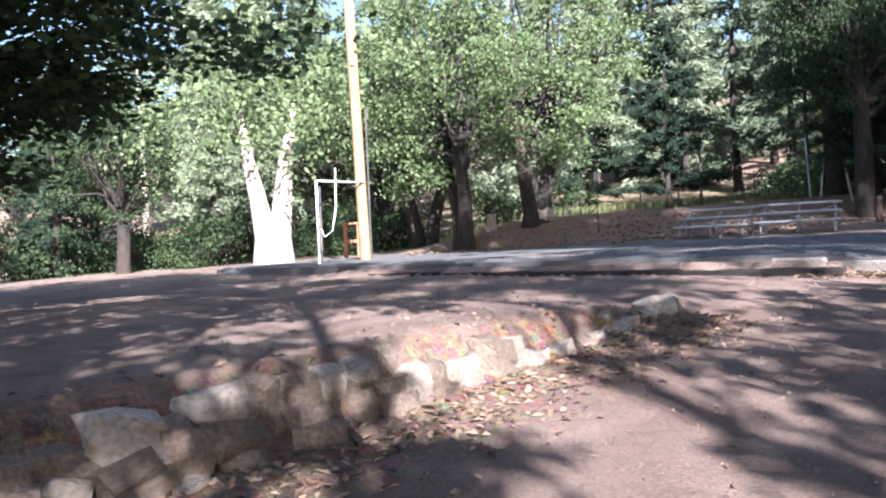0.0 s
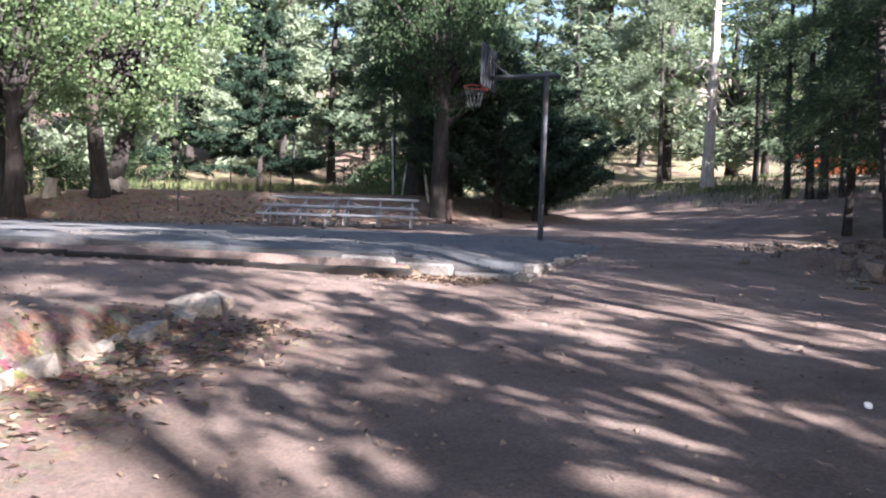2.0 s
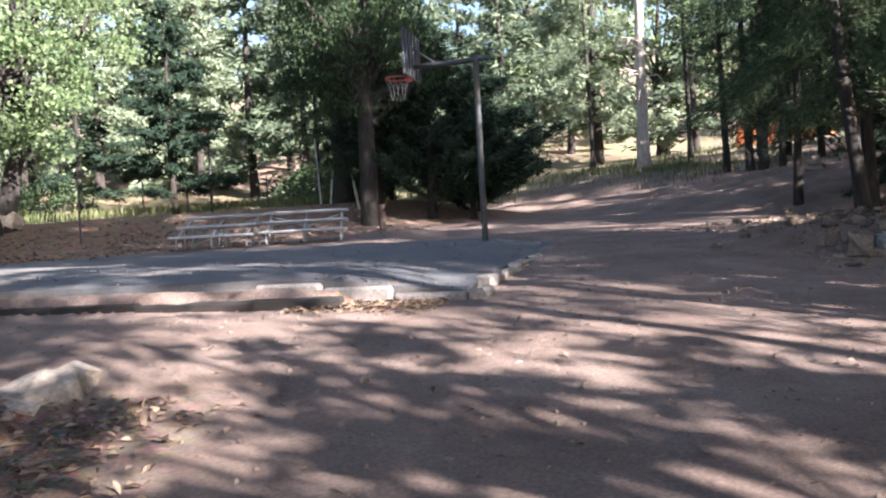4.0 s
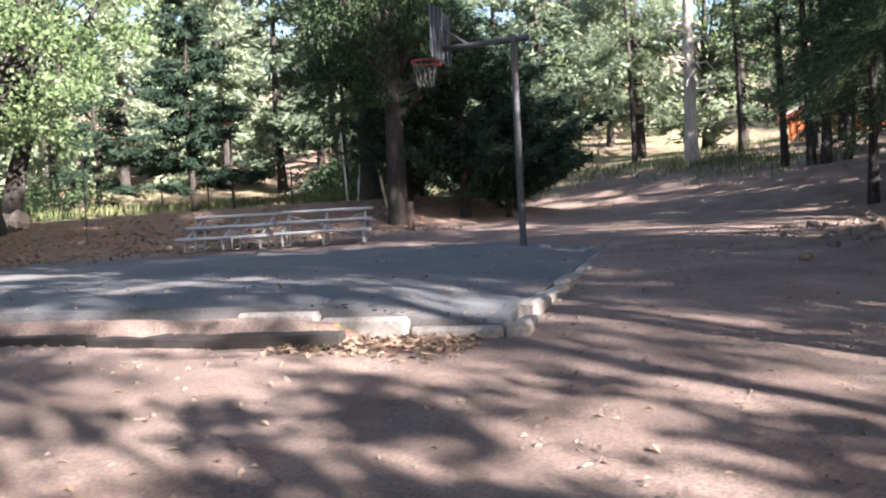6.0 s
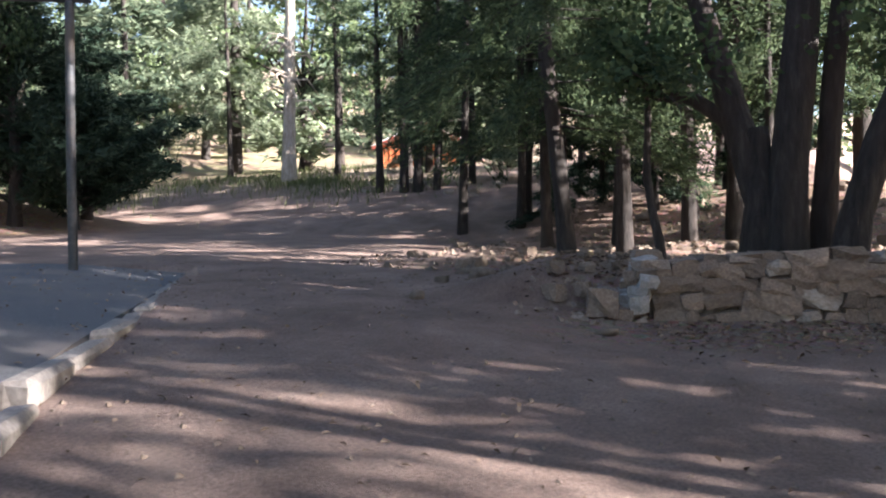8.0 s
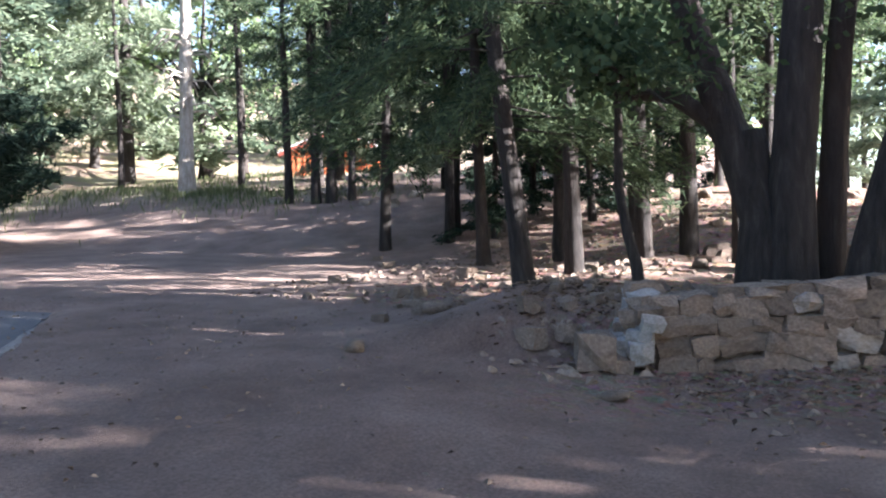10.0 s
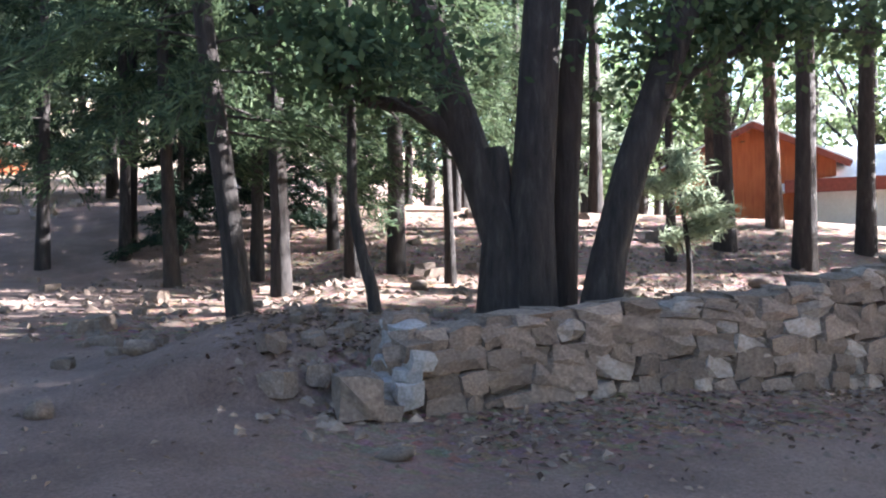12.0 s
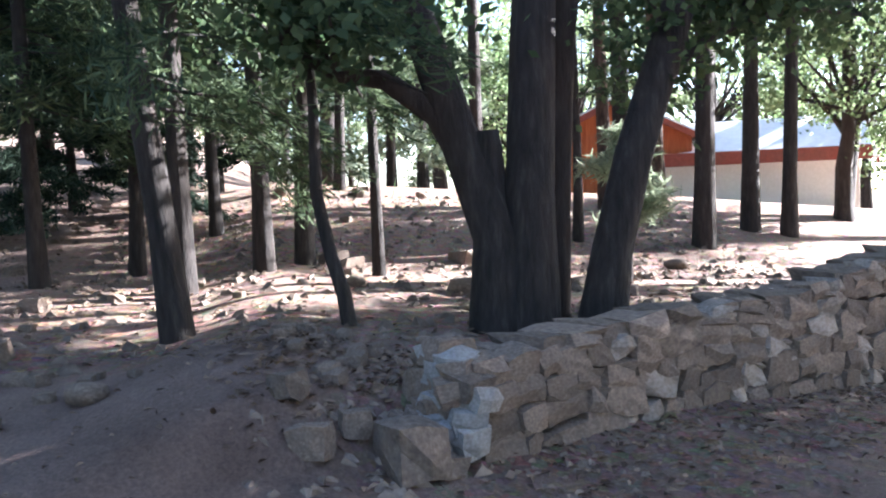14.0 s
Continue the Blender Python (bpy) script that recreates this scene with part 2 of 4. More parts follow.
def tube(points, radii, sides=8, wobble=0.0, rng=None):
    """Vertices and faces of a round limb through the points, with a closed tip."""
    V, F = [], []
    prev = Vector((1, 0.13, 0.07))
    pts = [Vector(p) for p in points]
    for i, (p, r) in enumerate(zip(pts, radii)):
        d = (pts[min(i + 1, len(pts) - 1)] - pts[max(i - 1, 0)]).normalized()
        a = (prev - d * prev.dot(d))
        a = a.normalized() if a.length > 1e-4 else d.orthogonal().normalized()
        prev, b = a, d.cross(a)
        for k in range(sides):
            w = 2 * math.pi * k / sides
            q = r * (1 + (rng.uniform(-wobble, wobble) if rng else 0))
            V.append(tuple(p + a * math.cos(w) * q + b * math.sin(w) * q))
    for i in range(len(pts) - 1):
        for k in range(sides):
            k2 = (k + 1) % sides
            F.append([i * sides + k, i * sides + k2, (i + 1) * sides + k2, (i + 1) * sides + k])
    F.append([(len(pts) - 1) * sides + k for k in range(sides)])
    return V, F


def joined(pieces):
    V, F = [], []
    for v, f in pieces:
        o = len(V)
        V += v
        F += [[i + o for i in q] for q in f]
    return V, F


def leaves(centres, along, size, width, rng, spread=0.9):
    """Diamond-shaped leaves or needle sprays at the centres, each turned at random about the given direction."""
    n = len(centres)
    a = along + rng.normal(0, spread, (n, 3))
    a /= np.linalg.norm(a, axis=1)[:, None] + 1e-9
    r = rng.normal(0, 1, (n, 3))
    b = np.cross(a, r)
    b /= np.linalg.norm(b, axis=1)[:, None] + 1e-9
    s = (size * rng.uniform(0.6, 1.3, n))[:, None]
    w = (width * rng.uniform(0.7, 1.3, n))[:, None]
    V = np.stack([centres - a * s * 0.5, centres + b * w * 0.5, centres + a * s * 0.5, centres - b * w * 0.5], 1).reshape(-1, 3)
    return V, np.arange(4 * n).reshape(-1, 4)


# ---- the lie of the land ----
def ease(a, b, x):
    t = np.clip((x - a) / (b - a), 0, 1)
    return t * t * (3 - 2 * t)


def land(x, y):
    """The height of the bare ground."""
    x, y = np.asarray(x, float), np.asarray(y, float)
    z = 0.06 + 0.035 * x + 0.085 * np.minimum(y, 9.5) + 0.04 * np.maximum(0, np.minimum(y, 27) - 9.5)
    z = z + (0.28 + 0.03 * np.clip(9 - y, 0, 9)) * ease(13.05, 13.6, x + 0.45 * (y - 6.2)) * (1 - ease(9.3, 11.0, y))
    z = z + 0.2 * np.maximum(0, np.minimum(x, 26) - 20) + 0.1 * np.maximum(0, x - 26) * ease(8, 18, y)
    z = z + 0.9 * ease(24.0, 28.8, y) * (1 - ease(16, 22, x)) * ease(-2, 4, x) + 0.03 * np.maximum(0, y - 29) + 0.16 * np.maximum(0, y - 42)
    z = z - 0.13 * np.exp(-(((x - 11.2) / 1.7) ** 2 + ((y - 8.2) / 1.5) ** 2))
    s, n = (x + 3) * 0.7 + (y - 2.6) * 0.714, -(x + 3) * 0.714 + (y - 2.6) * 0.7
    step = ease(0.0, 0.35, n) * (1 - ease(6.4, 8.2, s))
    z = z + step * np.maximum(0, 0.95 + 0.02 * (y - 5.5) + 0.02 * x - z)
    return z


def on_land(x, y):
    return float(land(x, y))


# the court's own axes: u along its kerb, v across it
CORNER, CU, CV = np.array((6.05, 9.42)), np.array((0.735, 0.678)), np.array((-0.678, 0.735))


def court_xy(u, v):
    return CORNER[0] + CU[0] * u + CV[0] * v, CORNER[1] + CU[1] * u + CV[1] * v


def court_z(u, v):
    return 1.36 + 0.026 * u - 0.19 * (1 - ease(-0.6, 2.0, v)) - 0.05 * (1 - ease(0, 0.6, u))


def court_uv(x, y):
    return (x - CORNER[0]) * CU[0] + (y - CORNER[1]) * CU[1], (x - CORNER[0]) * CV[0] + (y - CORNER[1]) * CV[1]


# ---- ground sheet ----
N = 300
w = np.linspace(-1, 1, N)
gx, gy = np.meshgrid(7 + 15 * w + 230 * w ** 5, 9 + 15 * w + 230 * w ** 5, indexing="ij")
gz = land(gx, gy)
U, Vv = court_uv(gx, gy)
under = ease(-0.12, 0.1, U) * (1 - ease(8.25, 8.45, U)) * ease(-0.12, 0.1, Vv) * (1 - ease(17.8, 18, Vv))
near_court = ease(-0.42, -0.3, U) * (1 - ease(0.0, 0.1, U)) * ease(1.0, 1.3, Vv) * (1 - ease(11, 13, Vv))
gz = gz + near_court * np.maximum(0, court_z(0, Vv) - 0.07 - gz)
gz = np.where(under > 0, gz * (1 - under) + under * np.minimum(gz, court_z(U, Vv) - 0.12), gz)
flat = np.stack([gx.ravel(), gy.ravel(), np.zeros(N * N)], 1)
ruts = np.array([noise.noise(Vector((p[0] * 0.9, p[1] * 0.9, 0.3))) * 0.022 + noise.noise(Vector((p[0] * 4.1, p[1] * 4.1, 1.7))) * 0.012 for p in flat]).reshape(N, N)
gz = gz + ruts * (1 - under)
mound = 0.16 * np.exp(-(((gx - 12.9) / 0.75) ** 2 + ((gy - 9.75) / 0.7) ** 2))
gz = gz + mound
idx = np.arange(N * N).reshape(N, N)
quads = np.stack([idx[:-1, :-1], idx[1:, :-1], idx[1:, 1:], idx[:-1, 1:]], -1).reshape(-1, 4)
gm = mesh("ground", np.stack([gx, gy, gz], -1).reshape(-1, 3), quads, DIRT, True)
row_s, row_n = (gx + 3) * 0.7 + (gy - 2.6) * 0.714, -(gx + 3) * 0.714 + (gy - 2.6) * 0.7
litter = np.maximum.reduce([
    0.9 * ease(-1.5, -0.2, row_n) * (1 - ease(0.2, 0.5, row_n)) * (1 - ease(7.0, 8.6, row_s)),
    0.95 * ease(23.0, 24.5, gy) * (1 - ease(16, 19, gx)) * ease(-1, 2, gx),
    0.85 * ease(13.2, 14.2, gx) * (1 - ease(11.5, 13.5, gy)),
    0.8 * ease(-0.9, -0.5, U) * (1 - ease(0, 0.1, U)) * ease(-0.1, 0.3, Vv) * (1 - ease(1.2, 1.6, Vv)),
    0.7 * ease(11.2, 12.2, gx + 0.45 * (gy - 6.2)) * (1 - ease(8.5, 9.5, gy)),
    0.6 * ease(33, 40, gy)])
green = np.maximum(0.8 * ease(30, 33, gy) * (1 - ease(50, 60, gy)), 0.5 * ease(24, 27, gx) * ease(20, 24, gy))
for key, val in (("litter", litter), ("green", green)):
    gm.attributes.new(key, "FLOAT", "POINT").data.foreach_set("value", val.ravel().astype(np.float32))
tagged(put("ground", gm), "packed brown dirt with leaf litter and grit", "ground", kind="structure")


# ---- the court: asphalt slab, kerbstones, timber edging ----
us, vs = np.concatenate([np.linspace(0, 1, 8), np.linspace(1.3, 8.3, 20)]), np.concatenate([np.linspace(0, 2.2, 16), np.linspace(2.6, 18, 40)])
cu, cv = np.meshgrid(us, vs, indexing="ij")
wob = np.array([noise.noise(Vector((a * 1.3, b * 1.3, 5))) * 0.05 for a, b in zip(cu.ravel(), cv.ravel())]).reshape(cu.shape)
rim = (cu < 0.01) * wob * 1.4
ex, ey = court_xy(cu + rim, cv)
top = np.stack([ex, ey, court_z(cu, cv) + wob * 0.12], -1).reshape(-1, 3)
nu, nv = cu.shape
ci = np.arange(nu * nv).reshape(nu, nv)
cf = np.stack([ci[:-1, :-1], ci[1:, :-1], ci[1:, 1:], ci[:-1, 1:]], -1).reshape(-1, 4).tolist()
border = list(ci[0, ::-1]) + list(ci[1:, 0]) + list(ci[-1, 1:]) + list(ci[-2:0:-1, -1])
low = [(top[i][0], top[i][1], top[i][2] - 0.34) for i in border]
cvs = top.tolist() + low
nb, o = len(border), len(top)
cf += [[int(border[k]), o + k, o + (k + 1) % nb, int(border[(k + 1) % nb])] for k in range(nb)]
court = mesh("court", cvs, cf, ASPHALT)
bmx = bmesh.new()
bmx.from_mesh(court)
bmesh.ops.recalc_face_normals(bmx, faces=bmx.faces)
bmx.to_mesh(court)
bmx.free()
tagged(put("court_pavement", court), "cracked grey asphalt ball court with a rounded edge", "pavement", kind="structure")

rng = random.Random(4)
kerb = thing("kerb", pose(0, 0, 0), "worn concrete kerbstones along the asphalt court", "kerb", kind="structure")
u = -0.12
while u < 8.0:
    ln = rng.uniform(0.62, 0.95)
    x, y = court_xy(u + ln / 2, -0.09 + rng.uniform(-0.035, 0.03))
    bm = box(ln - 0.03, 0.17, 0.34, 0.03)
    for q in bm.verts:
        q.co += Vector((rng.uniform(-1, 1), rng.uniform(-1, 1), rng.uniform(-1, 1))) * 0.012
    put("kerbstone", bm_mesh("kerbstone", bm, CONCRETE), kerb, pose(x, y, court_z(u + ln / 2, 0) - 0.155 + rng.uniform(-0.03, 0.02), rng.uniform(-3, 3), rng.uniform(-1.5, 1.5), 42.7 + rng.uniform(-2.5, 2.5)))
    u += ln
v = -0.04
while v < 1.5:
    ln = 0.74
    x, y = court_xy(-0.06, v + ln / 2)
    put("kerbstone", bm_mesh("kerbstone", box(ln - 0.01, 0.12, 0.3, 0.03), CONCRETE), kerb, pose(x, y, court_z(0, v + ln / 2) - 0.185, rng.uniform(-3, 3), 0, 42.7 + 90 + rng.uniform(-2, 2)))
    v += ln

edging = thing("timber_edging", pose(0, 0, 0), "near-black timbers edging the dirt step before the court", "edging")
v = 1.1
while v < 10:
    ln = rng.uniform(2.2, 2.9)
    x, y = court_xy(-0.4 + rng.uniform(-0.03, 0.03), v + ln / 2)
    bm = box(ln, 0.18, 0.34, 0.02)
    bmesh.ops.subdivide_edges(bm, edges=[e for e in bm.edges if e.calc_length() > 0.6], cuts=9)
    for q in bm.verts:
        q.co += Vector((0, rng.uniform(-1, 1), rng.uniform(-1, 1))) * 0.014
    put("timber", bm_mesh("timber", bm, WOOD_NEAR_BLACK), edging, pose(x, y, max(on_land(x, y), court_z(0, v + ln / 2) - 0.13) - 0.2 + rng.uniform(-0.03, 0.015), 0, rng.uniform(-0.5, 0.5), 42.7 + 90 + rng.uniform(-1, 1)))
    v += ln

# ---- stones ----
def boulder_mesh(seed, mat):
    """A rounded boulder about one unit across, with lumps and flats."""
    bm = bmesh.new()
    bmesh.ops.create_icosphere(bm, subdivisions=2, radius=0.5)
    for q in bm.verts:
        k = noise.noise(q.co * 2.2 + Vector((seed * 7.3, seed, 0))) * 0.3 + noise.noise(q.co * 5.5 + Vector((seed, 0, seed * 3.1))) * 0.12
        q.co = q.co * (1 + k)
        q.co.z = max(-0.42, min(0.42, q.co.z * 1.1))
    return bm_mesh("stone", bm, mat, True)


def stone_mesh(seed, mat, round_=0.4, jag=0.1):
    """A worn field stone about one unit across."""
    r = random.Random(seed)
    bm = bmesh.new()
    bmesh.ops.create_cube(bm, size=1)
    bmesh.ops.subdivide_edges(bm, edges=bm.edges[:], cuts=1, use_grid_fill=True)
    for q in bm.verts:
        s = q.co.normalized() * 0.62
        q.co = q.co.lerp(s, round_) + Vector((r.uniform(-1, 1), r.uniform(-1, 1), r.uniform(-1, 1))) * jag
    return bm_mesh("stone", bm, mat)


STONES = [stone_mesh(i, STONE, 0.28, 0.09) for i in range(9)]
STONES_PALE = [stone_mesh(20 + i, STONE_PALE, 0.5, 0.13) for i in range(5)]
STONES_BLUE = [stone_mesh(40 + i, STONE_BLUE, 0.3, 0.07) for i in range(3)]
BOULDERS = [boulder_mesh(60 + i, STONE) for i in range(5)]
BOULDERS_PALE = [boulder_mesh(80 + i, STONE_PALE) for i in range(6)]


def sized(m, sx, sy, sz):
    return m @ Matrix.Diagonal((sx, sy, sz, 1))


# low dry-stone row that holds the terrace before the court
rng = random.Random(11)
row = thing("stone_row", pose(0, 0, 0), "low dry-laid row of pale field stones holding a dirt terrace", "stone wall", kind="structure")
s = -1.0
while s < 8.0:
    ln = rng.choice((0.15, 0.2, 0.25, 0.3, 0.38)) * rng.uniform(0.85, 1.15)
    n = 0.1 + 0.16 * ease(5, 8, s)
    tall = 0.5 - 0.3 * float(ease(1.5, 6.5, s))
    courses = 3 if tall > 0.36 else 2 if tall > 0.24 else 1
    for c in range(courses):
        if s < 4 and rng.random() < 0.05:
            continue
        px, py = -3 + 0.7 * (s + ln / 2) - 0.714 * (n + c * 0.07 + rng.uniform(-0.04, 0.04)), 2.6 + 0.714 * (s + ln / 2) + 0.7 * (n + c * 0.07 + rng.uniform(-0.04, 0.04))
        base = on_land(px + 0.25, py - 0.25)
        h = rng.uniform(0.17, 0.26) if courses > 1 else rng.uniform(0.24, 0.34)
        pale = rng.random() < 0.12 + 0.8 * float(ease(4.8, 6.0, s))
        me = rng.choice((STONES_PALE + BOULDERS_PALE[:2]) if pale else (STONES[:6] + STONES[:6] + BOULDERS[:2]))
        put("stone", me, row, sized(pose(px, py, base - 0.04 + c * 0.16 + rng.uniform(-0.05, 0.03), rng.uniform(-14, 14), rng.uniform(-14, 14), 45.6 + rng.uniform(-25, 25)), ln * 1.12, min(0.4, ln * 1.35), min(h, ln * 1.1) * rng.uniform(1.0, 1.3)))
    s += ln * 0.9

# mortared rubble wall at the edge of the woods
WALL = [(12.02, 8.45, 1.62), (12.5, 7.5, 1.72), (12.95, 6.6, 1.73), (13.3, 5.6, 1.76), (13.75, 4.5, 1.95), (14.3, 3.3, 2.05), (15.1, 1.8, 2.1), (16.1, 0.2, 2.1)]


def wall_at(d):
    """Place, direction and top height at the distance d along the rubble wall."""
    for (ax, ay, az), (bx, by, bz) in zip(WALL, WALL[1:]):
        l = math.hypot(bx - ax, by - ay)
        if d <= l or (bx, by) == WALL[-1][:2]:
            k = d / l
            return ax + (bx - ax) * k, ay + (by - ay) * k, (bx - ax) / l, (by - ay) / l, az + (bz - az) * min(k, 1)
        d -= l


LONG = sum(math.hypot(b[0] - a[0], b[1] - a[1]) for a, b in zip(WALL, WALL[1:]))
wall = thing("rubble_wall", pose(0, 0, 0), "low wall of tan rubble stones set in dark mortar", "stone wall", kind="structure")
THICK = 0.42
cv_, cf_ = [], []
steps = 40
for i in range(steps + 1):
    x, y, dx, dy, zt = wall_at(0.06 + (LONG - 0.1) * i / steps)
    nx, ny = dy, -dx      # towards the road
    zb = on_land(x + 0.5 * nx, y + 0.5 * ny) - 0.15
    for o_, z_ in ((-0.05, zb), (-0.05, zt - 0.07), (-THICK + 0.03, zt - 0.07), (-THICK + 0.03, zb)):
        cv_.append((x + nx * o_, y + ny * o_, z_))
for i in range(steps):
    for k in range(4):
        k2 = (k + 1) % 4
        cf_.append([i * 4 + k, i * 4 + k2, i * 4 + 4 + k2, i * 4 + 4 + k])
cf_ += [[0, 1, 2, 3], [steps * 4 + 3, steps * 4 + 2, steps * 4 + 1, steps * 4]]
put("mortar_core", mesh("mortar_core", cv_, cf_, MORTAR), wall)
rng = random.Random(23)
x0, y0, dx0, dy0, zt0 = wall_at(0)
z = 0.0
for course in range(7):
    d = rng.uniform(-0.05, 0.1)
    hgt = [0.2, 0.17, 0.15, 0.16, 0.14, 0.14, 0.14][course]
    while d < LONG:
        big = d > 0.4 and rng.random() < 0.33
        ln = rng.uniform(0.3, 0.46) if big else rng.uniform(0.14, 0.3)
        x, y, dx, dy, zt = wall_at(min(d + ln / 2, LONG - 0.01))
        nx, ny = dy, -dx
        zb = on_land(x + 0.45 * nx, y + 0.45 * ny) - 0.05
        zc = zb + z + hgt / 2 + rng.uniform(-0.025, 0.025)
        if zc < zt - 0.02:
            a = math.degrees(math.atan2(dy, dx)) + rng.uniform(-5, 5)
            pick = (STONES_BLUE + STONES) if (d < 0.4 and rng.random() < 0.7) else (STONES if rng.random() < 0.8 else STONES_PALE)
            put("stone", rng.choice(pick), wall, sized(pose(x - nx * 0.07, y - ny * 0.07, zc, rng.uniform(-6, 6), rng.uniform(-13, 13), a), ln * 1.03, 0.22 + rng.uniform(0, 0.06), hgt * (rng.uniform(1.15, 1.5) if big else rng.uniform(0.92, 1.1))))
        d += ln * 0.97
    z += hgt
d = 0.02
while d < LONG:          # capping stones
    ln = rng.uniform(0.22, 0.44)
    x, y, dx, dy, zt = wall_at(min(d + ln / 2, LONG - 0.01))
    nx, ny = dy, -dx
    put("capstone", rng.choice(STONES), wall, sized(pose(x - nx * 0.19, y - ny * 0.19, zt - 0.05 + rng.uniform(-0.03, 0.03), rng.uniform(-6, 6), rng.uniform(-8, 8), math.degrees(math.atan2(dy, dx)) + rng.uniform(-6, 6)), ln, 0.45 + rng.uniform(-0.03, 0.05), rng.uniform(0.12, 0.18)))
    d += ln * 0.96
for k in range(34):      # the rough end of the wall, sloping out towards its foot
    h_ = 0.04 + 0.6 * (k / 34)
    t_, out_ = rng.uniform(-0.06, 0.4), 0.36 * (1 - h_ / 0.64) * rng.uniform(0.5, 1.0) - 0.08
    put("stone", rng.choice(STONES_BLUE + STONES_BLUE + STONES[:4]), wall, sized(pose(x0 - dx0 * out_ - dy0 * t_, y0 - dy0 * out_ + dx0 * t_, on_land(x0 - 0.4, y0) + h_, rng.uniform(-12, 12), rng.uniform(-12, 12), math.degrees(math.atan2(dy0, dx0)) + rng.uniform(-25, 25)), rng.uniform(0.18, 0.3), rng.uniform(0.16, 0.22), rng.uniform(0.13, 0.19)))

# loose rocks that one can count
def rock(x, y, sx, sy, sz, turn, me, label, sink=0.25):
    ob = put("rock", me, None, sized(pose(x, y, on_land(x, y) + float(0.16 * np.exp(-(((x - 12.9) / 0.75) ** 2 + ((y - 9.75) / 0.7) ** 2))) + sz * (0.5 - sink), 4, 6, turn), sx, sy, sz))
    return tagged(ob, label, "rock", "loose rocks on the dirt")


rock(11.86, 8.8, 0.36, 0.3, 0.3, 20, STONES[3], "squarish tan rock beside the end of the rubble wall", 0.12)
rock(11.84, 9.32, 0.21, 0.17, 0.17, 70, STONES[1], "grey-brown rock on the dirt by the wall")
rock(12.02, 9.08, 0.18, 0.16, 0.15, 10, STONES[2], "small brown rock among rubble")
rock(12.1, 9.42, 0.2, 0.16, 0.15, 40, STONES[5], "small brown rock among rubble")
rock(12.75, 10.58, 0.36, 0.24, 0.16, 5, BOULDERS[4], "flat tan rock half buried in dirt")
rock(11.15, 10.52, 0.18, 0.15, 0.13, 30, BOULDERS[1], "small pale rock lying on the road")
rock(11.09, 8.49, 0.22, 0.16, 0.09, 80, BOULDERS[2], "flat brown rock lying on the road")
rock(3.62, 27.5, 0.62, 0.55, 0.6, 20, STONES_PALE[2], "large white boulder at the foot of a tree")
rng = random.Random(31)
for k in range(54):
    x, y = rng.uniform(13.9, 26), rng.uniform(2.5, 15)
    if x < 14.6 and y < 8.8:
        continue
    sz = rng.choice([0.1, 0.14, 0.16, 0.22, 0.3])
    rock(x, y, sz * rng.uniform(1.1, 1.7), sz * rng.uniform(0.9, 1.3), sz * 0.8, rng.uniform(0, 180), rng.choice(BOULDERS[:2] + STONES), "tan field rock on the forest floor")
for k in range(26):      # rubble heap edge between road and woods
    x, y = rng.uniform(12.3, 13.7), rng.uniform(8.75, 9.5) if k % 3 else rng.uniform(10.3, 11.4)
    sz = rng.uniform(0.06, 0.14)
    rock(x, y, sz * rng.uniform(1.1, 1.7), sz, sz * 0.8, rng.uniform(0, 180), rng.choice(STONES), "small brown rock among rubble")
for k in range(14):
    x, y = rng.uniform(24.5, 28), rng.uniform(17, 22)
    sz = rng.uniform(0.2, 0.42)
    rock(x, y, sz * 1.4, sz, sz * 0.7, rng.uniform(0, 180), rng.choice(STONES_PALE), "pale rock beside the track")


# ---- trees ----
def pine_wood(seed, high, base_r, lean=(0, 0), bare=1.6, reach=2.2, count=46, droop=0.25, sides=10):
    """The trunk with its limbs, and the places along the limbs where needles grow."""
    r = random.Random(seed)
    pts, rad = [], []
    nseg = 10
    for i in range(nseg + 1):
        k = i / nseg
        pts.append((lean[0] * k * high + math.sin(k * 5 + seed) * 0.07, lean[1] * k * high + math.cos(k * 4 + seed) * 0.07, -0.25 + (high + 0.25) * k))
        rad.append(base_r * (1.25 if i == 0 else 1) * (1 - 0.9 * k) + 0.012)
    pieces = [tube(pts, rad, sides, 0.09, r)]
    spots, dirs = [], []
    for b in range(count):
        k = (b + r.random()) / count
        zz = bare + (high - bare) * k ** 0.9
        q = zz / high
        p = Vector((lean[0] * zz, lean[1] * zz, zz))
        a = r.uniform(0, 2 * math.pi)
        ln = reach * (1 - 0.85 * k) * r.uniform(0.65, 1.15)
        up = 0.25 - droop * (1 - k) * 1.6
        d = Vector((math.cos(a), math.sin(a), up)).normalized()
        mid, tip = p + d * ln * 0.5 + Vector((0, 0, 0.05 * ln)), p + d * ln + Vector((0, 0, -droop * ln * 0.6))
        rr = max(0.012, base_r * 0.16 * (1 - 0.7 * q))
        pieces.append(tube([p, mid, tip], [rr, rr * 0.7, rr * 0.25], 4))
        for j in range(max(3, int(ln * 7))):
            f = 0.25 + 0.75 * (j + r.random()) / max(3, int(ln * 7))
            c = p.lerp(mid, f * 2) if f < 0.5 else mid.lerp(tip, f * 2 - 1)
            spots.append(tuple(c))
            dirs.append(tuple(d))
    return joined(pieces), np.array(spots), np.array(dirs)


def needles(seed, spots, dirs, per, size, width, fuzz):
    r = np.random.default_rng(seed)
    c = np.repeat(spots, per, 0) + r.normal(0, 1, (len(spots) * per, 3)) * np.array((fuzz, fuzz, fuzz * 0.55))
    return leaves(c, np.repeat(dirs, per, 0) + np.array((0, 0, -0.25)), size, width, r, 0.7)


